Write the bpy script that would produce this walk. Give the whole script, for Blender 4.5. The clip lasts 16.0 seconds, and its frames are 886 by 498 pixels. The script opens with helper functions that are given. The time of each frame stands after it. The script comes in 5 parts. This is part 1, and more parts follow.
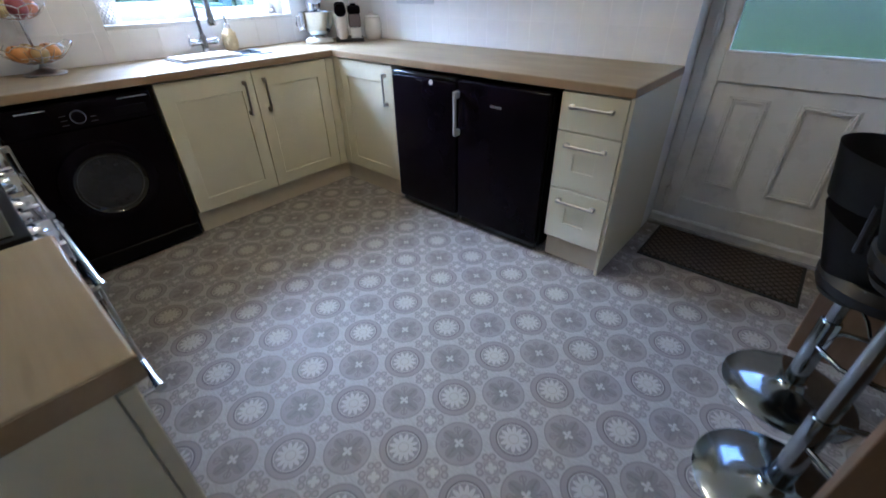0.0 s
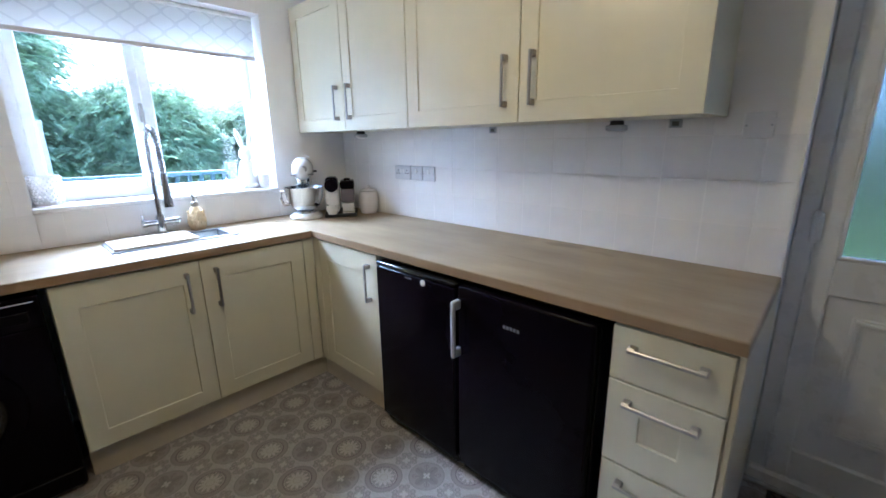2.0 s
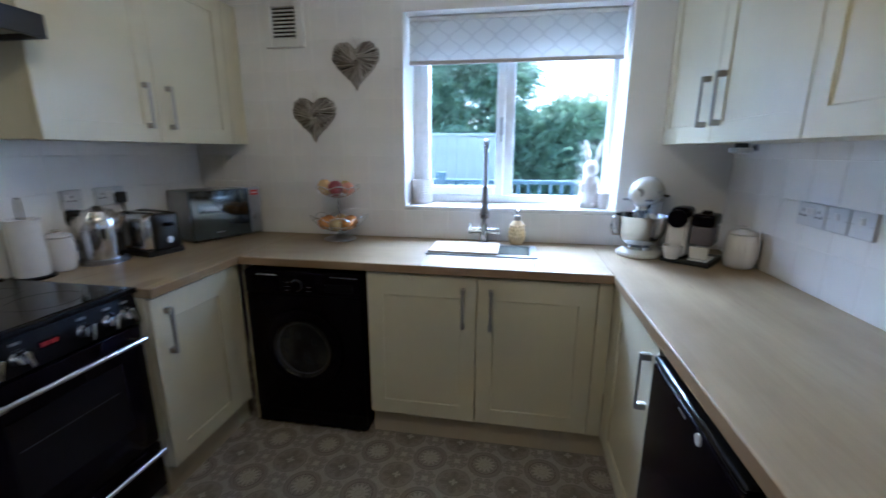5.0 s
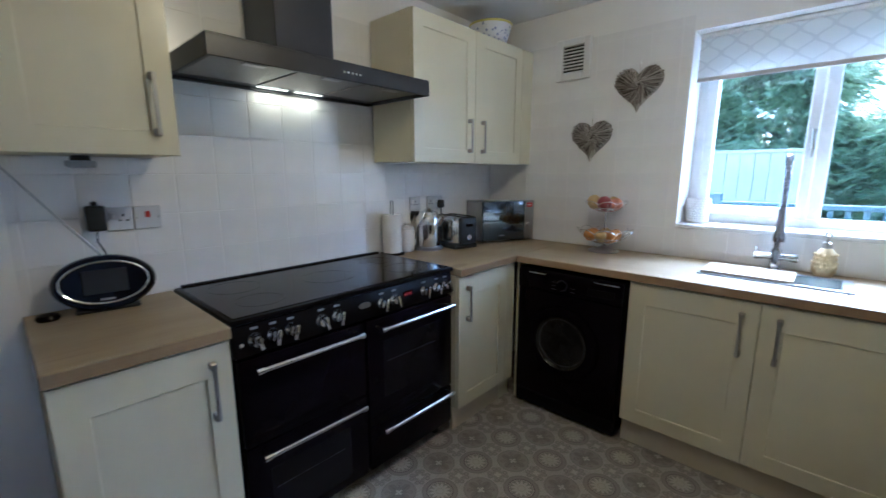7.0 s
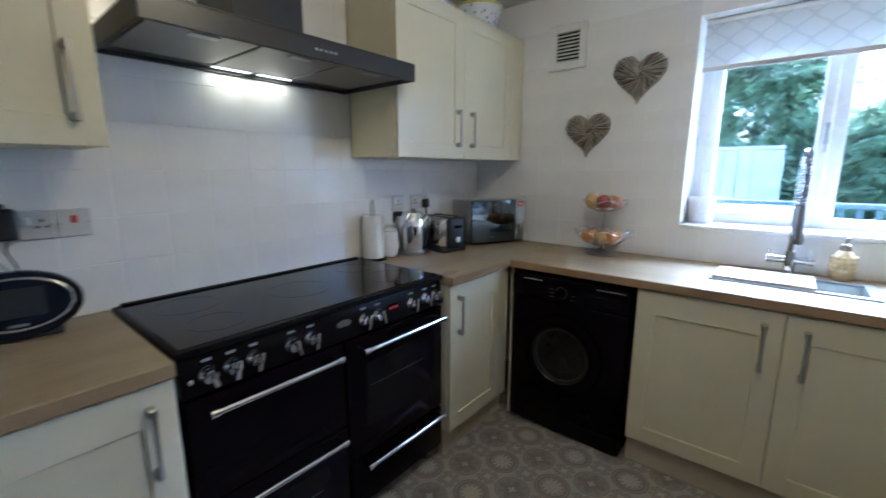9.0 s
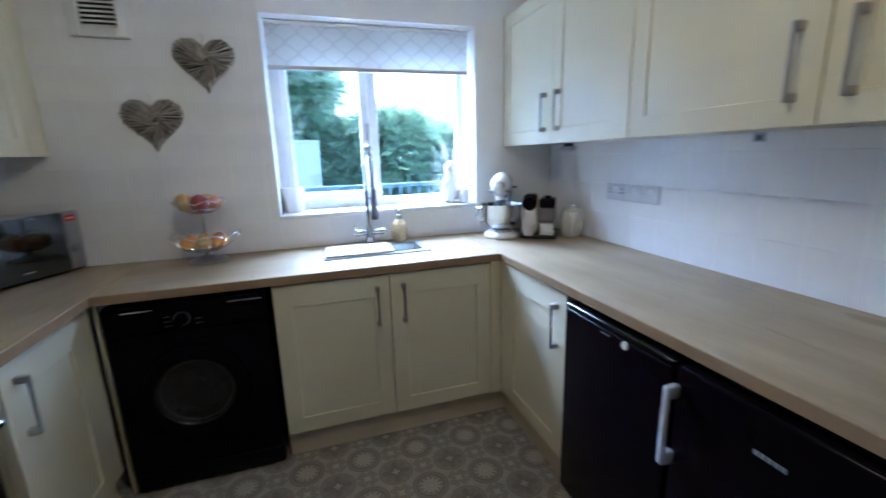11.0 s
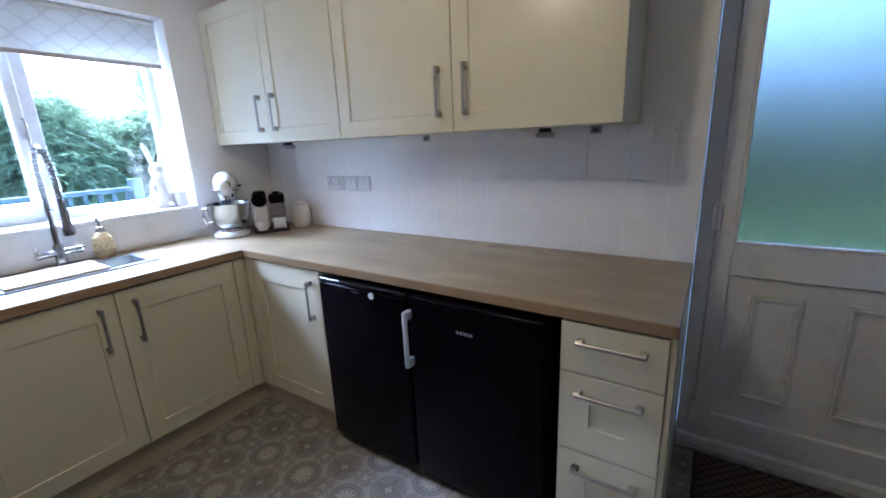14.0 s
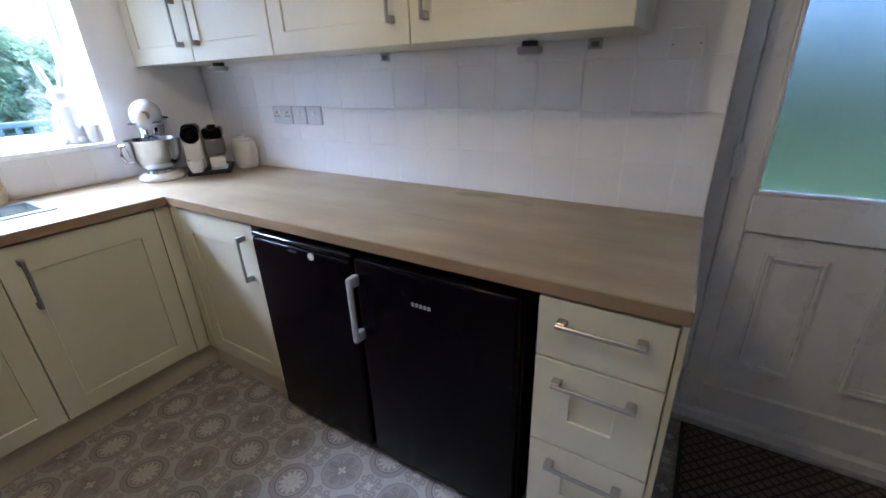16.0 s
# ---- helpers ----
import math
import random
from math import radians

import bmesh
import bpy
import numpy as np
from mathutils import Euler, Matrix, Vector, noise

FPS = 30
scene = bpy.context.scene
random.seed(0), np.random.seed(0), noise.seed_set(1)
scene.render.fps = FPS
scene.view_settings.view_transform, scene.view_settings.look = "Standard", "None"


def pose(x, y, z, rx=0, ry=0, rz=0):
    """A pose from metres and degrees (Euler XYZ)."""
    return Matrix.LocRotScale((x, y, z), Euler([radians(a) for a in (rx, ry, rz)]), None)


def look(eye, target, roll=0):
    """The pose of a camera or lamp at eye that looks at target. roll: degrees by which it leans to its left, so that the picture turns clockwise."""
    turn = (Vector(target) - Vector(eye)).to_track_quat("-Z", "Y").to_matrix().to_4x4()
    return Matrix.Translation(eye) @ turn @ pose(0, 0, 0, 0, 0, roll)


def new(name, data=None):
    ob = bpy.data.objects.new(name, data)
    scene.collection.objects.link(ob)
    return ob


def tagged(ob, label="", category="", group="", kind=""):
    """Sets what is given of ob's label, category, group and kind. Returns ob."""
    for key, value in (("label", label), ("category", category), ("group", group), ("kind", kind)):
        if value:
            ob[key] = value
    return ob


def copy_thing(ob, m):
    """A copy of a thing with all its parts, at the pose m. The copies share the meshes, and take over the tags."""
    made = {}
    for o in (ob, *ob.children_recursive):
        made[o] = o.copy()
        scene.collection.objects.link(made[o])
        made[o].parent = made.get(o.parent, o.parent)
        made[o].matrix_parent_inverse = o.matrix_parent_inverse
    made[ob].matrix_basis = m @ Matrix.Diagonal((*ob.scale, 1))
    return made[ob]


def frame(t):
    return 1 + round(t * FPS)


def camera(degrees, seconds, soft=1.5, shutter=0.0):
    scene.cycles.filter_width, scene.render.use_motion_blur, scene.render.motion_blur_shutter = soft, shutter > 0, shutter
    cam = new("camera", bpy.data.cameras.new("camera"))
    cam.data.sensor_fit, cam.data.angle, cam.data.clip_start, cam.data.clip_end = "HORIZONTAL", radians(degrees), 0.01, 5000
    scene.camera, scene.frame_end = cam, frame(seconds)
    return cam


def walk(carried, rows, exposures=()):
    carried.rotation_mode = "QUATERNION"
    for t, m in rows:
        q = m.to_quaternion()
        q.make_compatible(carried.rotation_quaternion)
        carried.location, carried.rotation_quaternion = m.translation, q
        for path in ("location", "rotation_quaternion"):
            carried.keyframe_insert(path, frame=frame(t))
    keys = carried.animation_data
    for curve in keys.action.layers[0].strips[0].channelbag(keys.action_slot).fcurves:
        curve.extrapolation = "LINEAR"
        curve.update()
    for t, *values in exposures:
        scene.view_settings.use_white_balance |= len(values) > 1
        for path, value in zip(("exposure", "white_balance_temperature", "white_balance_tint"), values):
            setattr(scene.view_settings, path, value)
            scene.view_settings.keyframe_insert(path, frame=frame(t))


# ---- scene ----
cam = camera(93.9, 16.0, shutter=0.5)
EXPOSURE = 4.25
BALANCE = [(0.0, 0.27, 4330, 10), (1.0, 0.25, 4440, 10), (2.0, 0.15, 4440, 10), (3.0, 0.0, 4230, 9), (4.0, -0.23, 4320, 9), (4.5, -0.42, 4320, 9), (5.2, -0.6, 4290, 8), (7.3, -0.05, 4280, 7), (8.2, 0.05, 4330, 7), (10.4, -0.23, 4160, 8), (11.5, -0.28, 4130, 9), (12.5, -0.33, 4250, 10), (14.0, -0.2, 4380, 13), (16.0, -0.05, 4500, 14)]
PATH = [
    (0, (0.39, 0.327, 1.271), (-0.729, 1.582, 0.186), -1.1),
    (0.5, (0.334, 0.429, 1.305), (-0.851, 1.726, 0.349), -1.1),
    (1, (0.221, 0.619, 1.367), (-1.027, 1.986, 0.611), -1.1),
    (1.5, (0.097, 0.775, 1.354), (-1.216, 2.151, 0.737), -1.0),
    (2, (-0.068, 0.973, 1.371), (-1.403, 2.375, 0.87), -0.8),
    (2.5, (-0.198, 1.137, 1.358), (-1.58, 2.501, 0.878), -0.9),
    (3, (-0.296, 1.386, 1.345), (-1.91, 2.479, 0.896), -1.2),
    (3.5, (-0.436, 1.457, 1.364), (-2.199, 2.272, 0.886), 0.0),
    (4, (-0.509, 1.57, 1.389), (-2.409, 2.009, 0.943), -0.5),
    (4.5, (-0.48, 1.658, 1.398), (-2.427, 1.695, 0.942), -0.3),
    (5, (-0.394, 1.674, 1.406), (-2.311, 1.34, 0.946), 0.2),
    (5.2, (-0.376, 1.657, 1.424), (-2.261, 1.187, 0.95), 0.4),
    (7.3, (-0.054, 1.662, 1.379), (-1.434, 0.259, 1.024), -0.2),
    (7.5, (-0.036, 1.659, 1.378), (-1.379, 0.221, 1.018), -0.3),
    (8, (-0.023, 1.66, 1.382), (-1.308, 0.172, 1.014), -0.3),
    (8.2, (-0.052, 1.627, 1.379), (-1.338, 0.144, 0.999), -0.3),
    (10.4, (-0.408, 1.288, 1.382), (-2.374, 1.274, 1.015), -0.7),
    (10.6, (-0.363, 1.264, 1.379), (-2.312, 1.466, 0.978), -1.0),
    (11, (-0.291, 1.206, 1.394), (-2.152, 1.794, 0.955), -1.7),
    (11.5, (-0.235, 1.131, 1.41), (-1.934, 2.107, 1.008), -1.9),
    (12, (-0.207, 1.025, 1.416), (-1.697, 2.307, 1.046), -1.9),
    (12.5, (-0.157, 0.935, 1.41), (-1.47, 2.387, 1.002), -2.3),
    (13, (-0.124, 0.892, 1.404), (-1.309, 2.431, 0.928), -2.4),
    (13.5, (-0.107, 0.873, 1.404), (-1.226, 2.457, 0.916), -2.5),
    (14, (-0.115, 0.93, 1.401), (-1.186, 2.544, 0.903), -2.5),
    (14.5, (-0.143, 1.062, 1.394), (-1.181, 2.689, 0.868), -2.4),
    (15, (-0.133, 1.177, 1.389), (-1.15, 2.793, 0.795), -2.4),
    (15.5, (-0.143, 1.23, 1.364), (-1.132, 2.827, 0.678), -2.2),
    (16, (-0.199, 1.248, 1.35), (-1.181, 2.809, 0.576), -2.0),
]
walk(cam, [(t, look(eye, target, roll)) for t, eye, target, roll in PATH], [(t, EXPOSURE + stops, kelvin, tint) for t, stops, kelvin, tint in BALANCE])

# ---- light ----
world = bpy.data.worlds.new("overcast_sky")
scene.world = world
world.use_nodes = True
wt = world.node_tree
sky = wt.nodes.new("ShaderNodeTexSky")
sky.sky_type = "NISHITA"
sky.sun_disc = False
sky.sun_elevation, sky.sun_rotation = radians(50), radians(-80)
sky.air_density, sky.dust_density, sky.ozone_density = 1.0, 2.5, 1.4
wt.nodes["Background"].inputs["Strength"].default_value = 0.125
wt.links.new(sky.outputs["Color"], wt.nodes["Background"].inputs["Color"])

sun = new("sun", bpy.data.lights.new("sun", "SUN"))
sun.data.energy, sun.data.angle, sun.data.color = 1.5, radians(60), (1.0, 0.97, 0.93)
sun.matrix_world = look((-4.9, 0.4, 7.0), (0, 1.5, 0.9))


# ---- material tools ----
class Graph:
    """A small builder of shader nodes."""

    def __init__(self, name):
        self.mat = bpy.data.materials.new(name)
        self.mat.use_nodes = True
        self.t = self.mat.node_tree
        self.bsdf = self.t.nodes["Principled BSDF"]
        self.coord = self.t.nodes.new("ShaderNodeTexCoord").outputs["Object"]

    def plug(self, socket, v):
        if isinstance(v, bpy.types.NodeSocket):
            self.t.links.new(v, socket)
        elif isinstance(v, tuple) and len(v) == 3 and socket.type == "RGBA":
            socket.default_value = (*v, 1)
        else:
            socket.default_value = v

    def m(self, op, a, b=0.0, c=0.0):
        n = self.t.nodes.new("ShaderNodeMath")
        n.operation = op
        for i, v in enumerate((a, b, c)):
            self.plug(n.inputs[i], v)
        return n.outputs[0]

    def noise(self, scale, detail=4.0, stretch=(1, 1, 1), rough=0.55, vec=None):
        mp = self.t.nodes.new("ShaderNodeMapping")
        mp.inputs["Scale"].default_value = stretch
        self.plug(mp.inputs["Vector"], vec or self.coord)
        n = self.t.nodes.new("ShaderNodeTexNoise")
        n.inputs["Scale"].default_value, n.inputs["Detail"].default_value = scale, detail
        n.inputs["Roughness"].default_value = rough
        self.plug(n.inputs["Vector"], mp.outputs[0])
        return n.outputs["Fac"]

    def ramp(self, fac, stops):
        n = self.t.nodes.new("ShaderNodeValToRGB")
        while len(n.color_ramp.elements) < len(stops):
            n.color_ramp.elements.new(0.5)
        for e, (p, c) in zip(n.color_ramp.elements, stops):
            e.position, e.color = p, (*c, 1)
        self.plug(n.inputs[0], fac)
        return n.outputs[0]

    def mix(self, fac, a, b):
        n = self.t.nodes.new("ShaderNodeMix")
        n.data_type = "RGBA"
        self.plug(n.inputs[0], fac)
        self.plug(n.inputs[6], a)
        self.plug(n.inputs[7], b)
        return n.outputs[2]

    def span(self, v, lo, hi):
        n = self.t.nodes.new("ShaderNodeMapRange")
        n.interpolation_type = "SMOOTHSTEP"
        self.plug(n.inputs[0], v)
        n.inputs[1].default_value, n.inputs[2].default_value = lo, hi
        return n.outputs[0]

    def bump(self, height, strength=0.2, distance=0.002):
        n = self.t.nodes.new("ShaderNodeBump")
        n.inputs["Strength"].default_value, n.inputs["Distance"].default_value = strength, distance
        self.plug(n.inputs["Height"], height)
        self.t.links.new(n.outputs[0], self.bsdf.inputs["Normal"])

    def put(self, **kw):
        for k, v in kw.items():
            self.plug(self.bsdf.inputs[k.replace("_", " ")], v)
        return self.mat


def plain(name, color, rough=0.5, metal=0.0, vary=0.06, scale=9.0, bump=0.0, fine=160.0, **kw):
    """A painted, moulded or metal surface with faint cloudy variation, uneven gloss and fine relief."""
    g = Graph(name)
    lo, hi = tuple(c * (1 - vary) for c in color), tuple(min(1.0, c * (1 + vary)) for c in color)
    cloud = g.noise(scale, 5)
    grain = g.noise(fine, 3)
    rgh = g.m("ADD", rough - 0.05, g.m("MULTIPLY", cloud, 0.1))
    if bump:
        g.bump(grain, bump, 0.001)
    return g.put(Base_Color=g.ramp(cloud, [(0.3, lo), (0.7, hi)]), Roughness=rgh, Metallic=metal, **kw)


CREAM = plain("cream_painted_wood", (0.655, 0.605, 0.435), 0.30, vary=0.03, scale=4, bump=0.05)
# Cabinet cream with the dimmer, browner light at floor level put into its colour.
PLINTH = plain("shaded_cream_plinth", (0.55, 0.48, 0.355), 0.45, vary=0.05, scale=4, bump=0.05)
WHITE_WALL = plain("white_wall_paint", (0.87, 0.855, 0.83), 0.5, vary=0.03, scale=3, bump=0.15)
TILE = plain("painted_white_tile", (0.845, 0.83, 0.81), 0.2, vary=0.04, scale=5, bump=0.08, fine=60)
CEILING = plain("white_ceiling_paint", (0.84, 0.83, 0.81), 0.7, vary=0.02, scale=3, bump=0.25, fine=90)
UPVC = plain("white_plastic_frame", (0.80, 0.795, 0.785), 0.28, vary=0.02)
BLACK_GLOSS = plain("black_gloss_enamel", (0.0030, 0.0019, 0.0036), 0.2, vary=0.2, Specular_IOR_Level=0.075)
BLACK_SATIN = plain("black_satin_metal", (0.004, 0.0032, 0.0043), 0.36, vary=0.2, bump=0.05, Specular_IOR_Level=0.10)
BLACK_PLASTIC = plain("black_plastic", (0.015, 0.015, 0.016), 0.45, vary=0.2)
HOOD_BLACK = plain("black_coated_steel", (0.03, 0.028, 0.03), 0.35, vary=0.1)
CHROME = plain("chrome", (0.75, 0.76, 0.78), 0.12, 1.0, vary=0.03)
NICKEL = plain("brushed_nickel", (0.43, 0.41, 0.38), 0.34, 1.0, vary=0.06, scale=20)
STEEL = plain("brushed_steel", (0.42, 0.42, 0.43), 0.3, 1.0, vary=0.06, scale=20)
WHITE_PLASTIC = plain("white_plastic", (0.78, 0.77, 0.75), 0.35, vary=0.02)
CERAMIC = plain("white_ceramic", (0.78, 0.75, 0.71), 0.22, vary=0.03)
RUBBER = plain("black_rubber", (0.02, 0.02, 0.02), 0.7, vary=0.2)


def wood(name, dark, light, along=0, rough=0.42):
    """Oak laminate: long soft grain along one axis, cloudy figure, short dark flecks and a few knots."""
    g = Graph(name)
    st = [7, 7, 7]
    st[along] = 0.9
    st2 = [70, 70, 70]
    st2[along] = 2.6
    broad, fine = g.noise(1.3, 6, tuple(st), 0.6), g.noise(2.0, 4, tuple(st2), 0.6)
    blot = g.noise(2.1, 5, tuple(1.6 if i != along else 0.8 for i in range(3)))
    f = g.m("ADD", g.m("MULTIPLY", broad, 0.34), g.m("ADD", g.m("MULTIPLY", fine, 0.12), g.m("MULTIPLY", blot, 0.54)))
    knots = g.span(g.noise(7, 2, tuple(1.0 if i != along else 0.45 for i in range(3))), 0.70, 0.78)
    flecks = g.span(g.noise(24, 2, tuple(1.0 if i != along else 0.16 for i in range(3))), 0.68, 0.78)
    mean = tuple((a + b) / 2 for a, b in zip(dark, light))
    col = g.mix(g.m("MULTIPLY", knots, 0.4), g.ramp(f, [(0.36, dark), (0.5, mean), (0.64, light)]), tuple(0.55 * c for c in dark))
    col = g.mix(g.m("MULTIPLY", flecks, 0.3), col, tuple(0.5 * c for c in dark))
    g.bump(fine, 0.06, 0.001)
    return g.put(Base_Color=col, Roughness=g.m("ADD", rough - 0.06, g.m("MULTIPLY", broad, 0.12)), Specular_IOR_Level=0.3)


OAK = wood("oak_laminate", (0.255, 0.194, 0.112), (0.418, 0.335, 0.211), rough=0.45)
OAK_EDGE = wood("oak_edge_band", (0.24, 0.165, 0.085), (0.34, 0.24, 0.13))
OAK_DARK = wood("brown_wood_panel", (0.16, 0.095, 0.05), (0.24, 0.15, 0.085), along=2)


def vinyl_floor():
    """Printed vinyl: light rosettes on a square lattice, dark flowers between them, and little quatrefoils on the edges."""
    g = Graph("patterned_vinyl")
    sep = g.t.nodes.new("ShaderNodeSeparateXYZ")
    g.plug(sep.inputs[0], g.coord)
    P = 0.2565
    u = g.m("DIVIDE", g.m("ADD", sep.outputs[0], 0.237), P)
    v = g.m("DIVIDE", g.m("SUBTRACT", sep.outputs[1], 1.075), P)

    def cell(a, b, du, dv):
        fa = g.m("SUBTRACT", g.m("FRACT", g.m("ADD", a, 0.5 - du)), 0.5)
        fb = g.m("SUBTRACT", g.m("FRACT", g.m("ADD", b, 0.5 - dv)), 0.5)
        r = g.m("SQRT", g.m("ADD", g.m("MULTIPLY", fa, fa), g.m("MULTIPLY", fb, fb)))
        return fa, fb, r, g.m("ARCTAN2", fb, fa)

    def disc(r, rad, soft=0.008):
        return g.span(r, rad + soft, rad - soft)

    def ring(r, lo, hi, soft=0.006):
        return g.m("MULTIPLY", g.span(r, lo - soft, lo + soft), disc(r, hi, soft))

    def petals(r, ang, n, base, swing, shift=0.0):
        edge = g.m("ADD", base, g.m("MULTIPLY", g.m("ABSOLUTE", g.m("COSINE", g.m("MULTIPLY", g.m("ADD", ang, shift), n / 2))), swing))
        return g.span(g.m("SUBTRACT", r, edge), 0.01, -0.01)

    streak = g.noise(3.0, 4, (14, 60, 1))
    cloud = g.noise(5.0, 4)
    light = g.ramp(streak, [(0.3, (0.330, 0.302, 0.282)), (0.7, (0.452, 0.415, 0.380))])
    mid, dark, pale, deep = (0.262, 0.240, 0.222), (0.166, 0.150, 0.138), (0.465, 0.425, 0.378), (0.128, 0.115, 0.112)
    col = light
    # quatrefoils half way between rosettes: a pale cross in a dark square, scrolls at its sides
    for du, dv in ((0.5, 0.0), (0.0, 0.5)):
        fa, fb, r, ang = cell(u, v, du, dv)
        p = g.m("MULTIPLY", g.m("ADD", fa, fb), 0.7071)
        q = g.m("MULTIPLY", g.m("SUBTRACT", fa, fb), 0.7071)
        ap, aq = g.m("ABSOLUTE", p), g.m("ABSOLUTE", q)
        inside = g.span(g.m("MAXIMUM", ap, aq), 0.098, 0.084)
        col = g.mix(g.m("MULTIPLY", inside, 0.7), col, mid)
        for a, b in ((ap, aq), (aq, ap)):
            d = g.m("SQRT", g.m("ADD", g.m("POWER", g.m("SUBTRACT", a, 0.140), 2.0), g.m("POWER", g.m("SUBTRACT", b, 0.042), 2.0)))
            col = g.mix(g.m("MULTIPLY", disc(d, 0.050), 0.45), col, mid)
            col = g.mix(g.m("MULTIPLY", ring(d, 0.024, 0.046), 0.55), col, dark)
        col = g.mix(g.m("MULTIPLY", ring(r, 0.072, 0.086), 0.4), col, dark)
        col = g.mix(petals(r, ang, 4, 0.03, 0.042, math.pi / 4), col, pale)
    # grey flowers on a grey disc: four large petals, four small, each with a lighter vein, and a pale cross
    fa, fb, r, ang = cell(u, v, 0.5, 0.5)
    col = g.mix(g.m("MULTIPLY", disc(r, 0.30), 0.85), col, mid)
    col = g.mix(g.m("MULTIPLY", ring(r, 0.284, 0.30), 0.5), col, dark)
    col = g.mix(g.m("MULTIPLY", petals(r, ang, 8, 0.05, 0.10), 0.5), col, dark)
    col = g.mix(g.m("MULTIPLY", petals(r, ang, 4, 0.03, 0.215), 0.55), col, dark)
    veins = g.span(g.m("ABSOLUTE", g.m("SINE", g.m("MULTIPLY", ang, 4.0))), 0.30, 0.06)
    col = g.mix(g.m("MULTIPLY", g.m("MULTIPLY", veins, ring(r, 0.10, 0.23, 0.02)), 0.5), col, deep)
    for k in range(4):
        cx, cy = 0.195 * math.cos(k * math.pi / 2 + math.pi / 4), 0.195 * math.sin(k * math.pi / 2 + math.pi / 4)
        d = g.m("SQRT", g.m("ADD", g.m("POWER", g.m("SUBTRACT", fa, cx), 2.0), g.m("POWER", g.m("SUBTRACT", fb, cy), 2.0)))
        col = g.mix(g.m("MULTIPLY", ring(d, 0.028, 0.048), 0.5), col, dark)
    col = g.mix(petals(r, ang, 4, 0.012, 0.06), col, pale)
    # pale rosettes inside dark double rings
    fa, fb, r, ang = cell(u, v, 0.0, 0.0)
    col = g.mix(g.m("MULTIPLY", disc(r, 0.31), 0.9), col, (0.245, 0.224, 0.210))
    col = g.mix(g.m("MULTIPLY", ring(r, 0.292, 0.31), 0.5), col, dark)
    col = g.mix(ring(r, 0.212, 0.232), col, deep)
    col = g.mix(g.m("MULTIPLY", ring(r, 0.198, 0.212), 0.8), col, pale)
    col = g.mix(disc(r, 0.198), col, (0.250, 0.228, 0.212))
    col = g.mix(petals(r, ang, 12, 0.10, 0.085), col, pale)
    col = g.mix(g.m("MULTIPLY", ring(r, 0.058, 0.070), 0.6), col, mid)
    # wear
    worn = g.mix(g.m("ADD", 0.10, g.m("MULTIPLY", g.span(cloud, 0.35, 0.75), 0.16)), col, (0.230, 0.188, 0.140))
    g.bump(g.noise(220, 2), 0.06, 0.001)
    return g.put(Base_Color=worn, Roughness=g.m("ADD", 0.40, g.m("MULTIPLY", cloud, 0.14)), Specular_IOR_Level=0.32)


VINYL = vinyl_floor()


def glass(name, rough=0.0, color=(0.96, 0.98, 0.98), ripple=0.0):
    g = Graph(name)
    if ripple:
        g.bump(g.noise(260, 3, rough=0.65), ripple, 0.0022)
    return g.put(Base_Color=color, Roughness=rough, Transmission_Weight=1.0, IOR=1.45)


CLEAR = glass("clear_glass")
FROSTED = glass("rippled_obscure_glass", 0.17, (0.300, 0.290, 0.288), 0.9)


# ---- mesh tools ----
def box(bm, x0, x1, y0, y1, z0, z1, bevel=0.0, seg=1):
    """Adds a box, its edges bevelled."""
    r = bmesh.ops.create_cube(bm, size=1.0)
    vs = r["verts"]
    for v in vs:
        v.co = Vector(((x0 + x1) / 2 + v.co.x * (x1 - x0), (y0 + y1) / 2 + v.co.y * (y1 - y0), (z0 + z1) / 2 + v.co.z * (z1 - z0)))
    if bevel:
        es = list({e for v in vs for e in v.link_edges})
        bmesh.ops.bevel(bm, geom=es, offset=bevel, segments=seg, profile=0.5, affect="EDGES")
    return bm


def cube(*a, **k):
    return box(bmesh.new(), *a, **k)


def lathe(profile, seg=32, bm=None, at=(0, 0, 0)):
    """Turns a profile of (radius, height) round the z axis."""
    bm = bm or bmesh.new()
    rings = []
    for r, z in profile:
        if r < 1e-5:
            rings.append([bm.verts.new((at[0], at[1], at[2] + z))])
        else:
            rings.append([bm.verts.new((at[0] + r * math.cos(2 * math.pi * i / seg), at[1] + r * math.sin(2 * math.pi * i / seg), at[2] + z)) for i in range(seg)])
    for a, b in zip(rings, rings[1:]):
        for i in range(seg):
            j = (i + 1) % seg
            if len(a) == 1 and len(b) == 1:
                continue
            if len(a) == 1:
                bm.faces.new((a[0], b[j], b[i]))
            elif len(b) == 1:
                bm.faces.new((a[i], a[j], b[0]))
            else:
                bm.faces.new((a[i], a[j], b[j], b[i]))
    bmesh.ops.recalc_face_normals(bm, faces=bm.faces)
    return bm


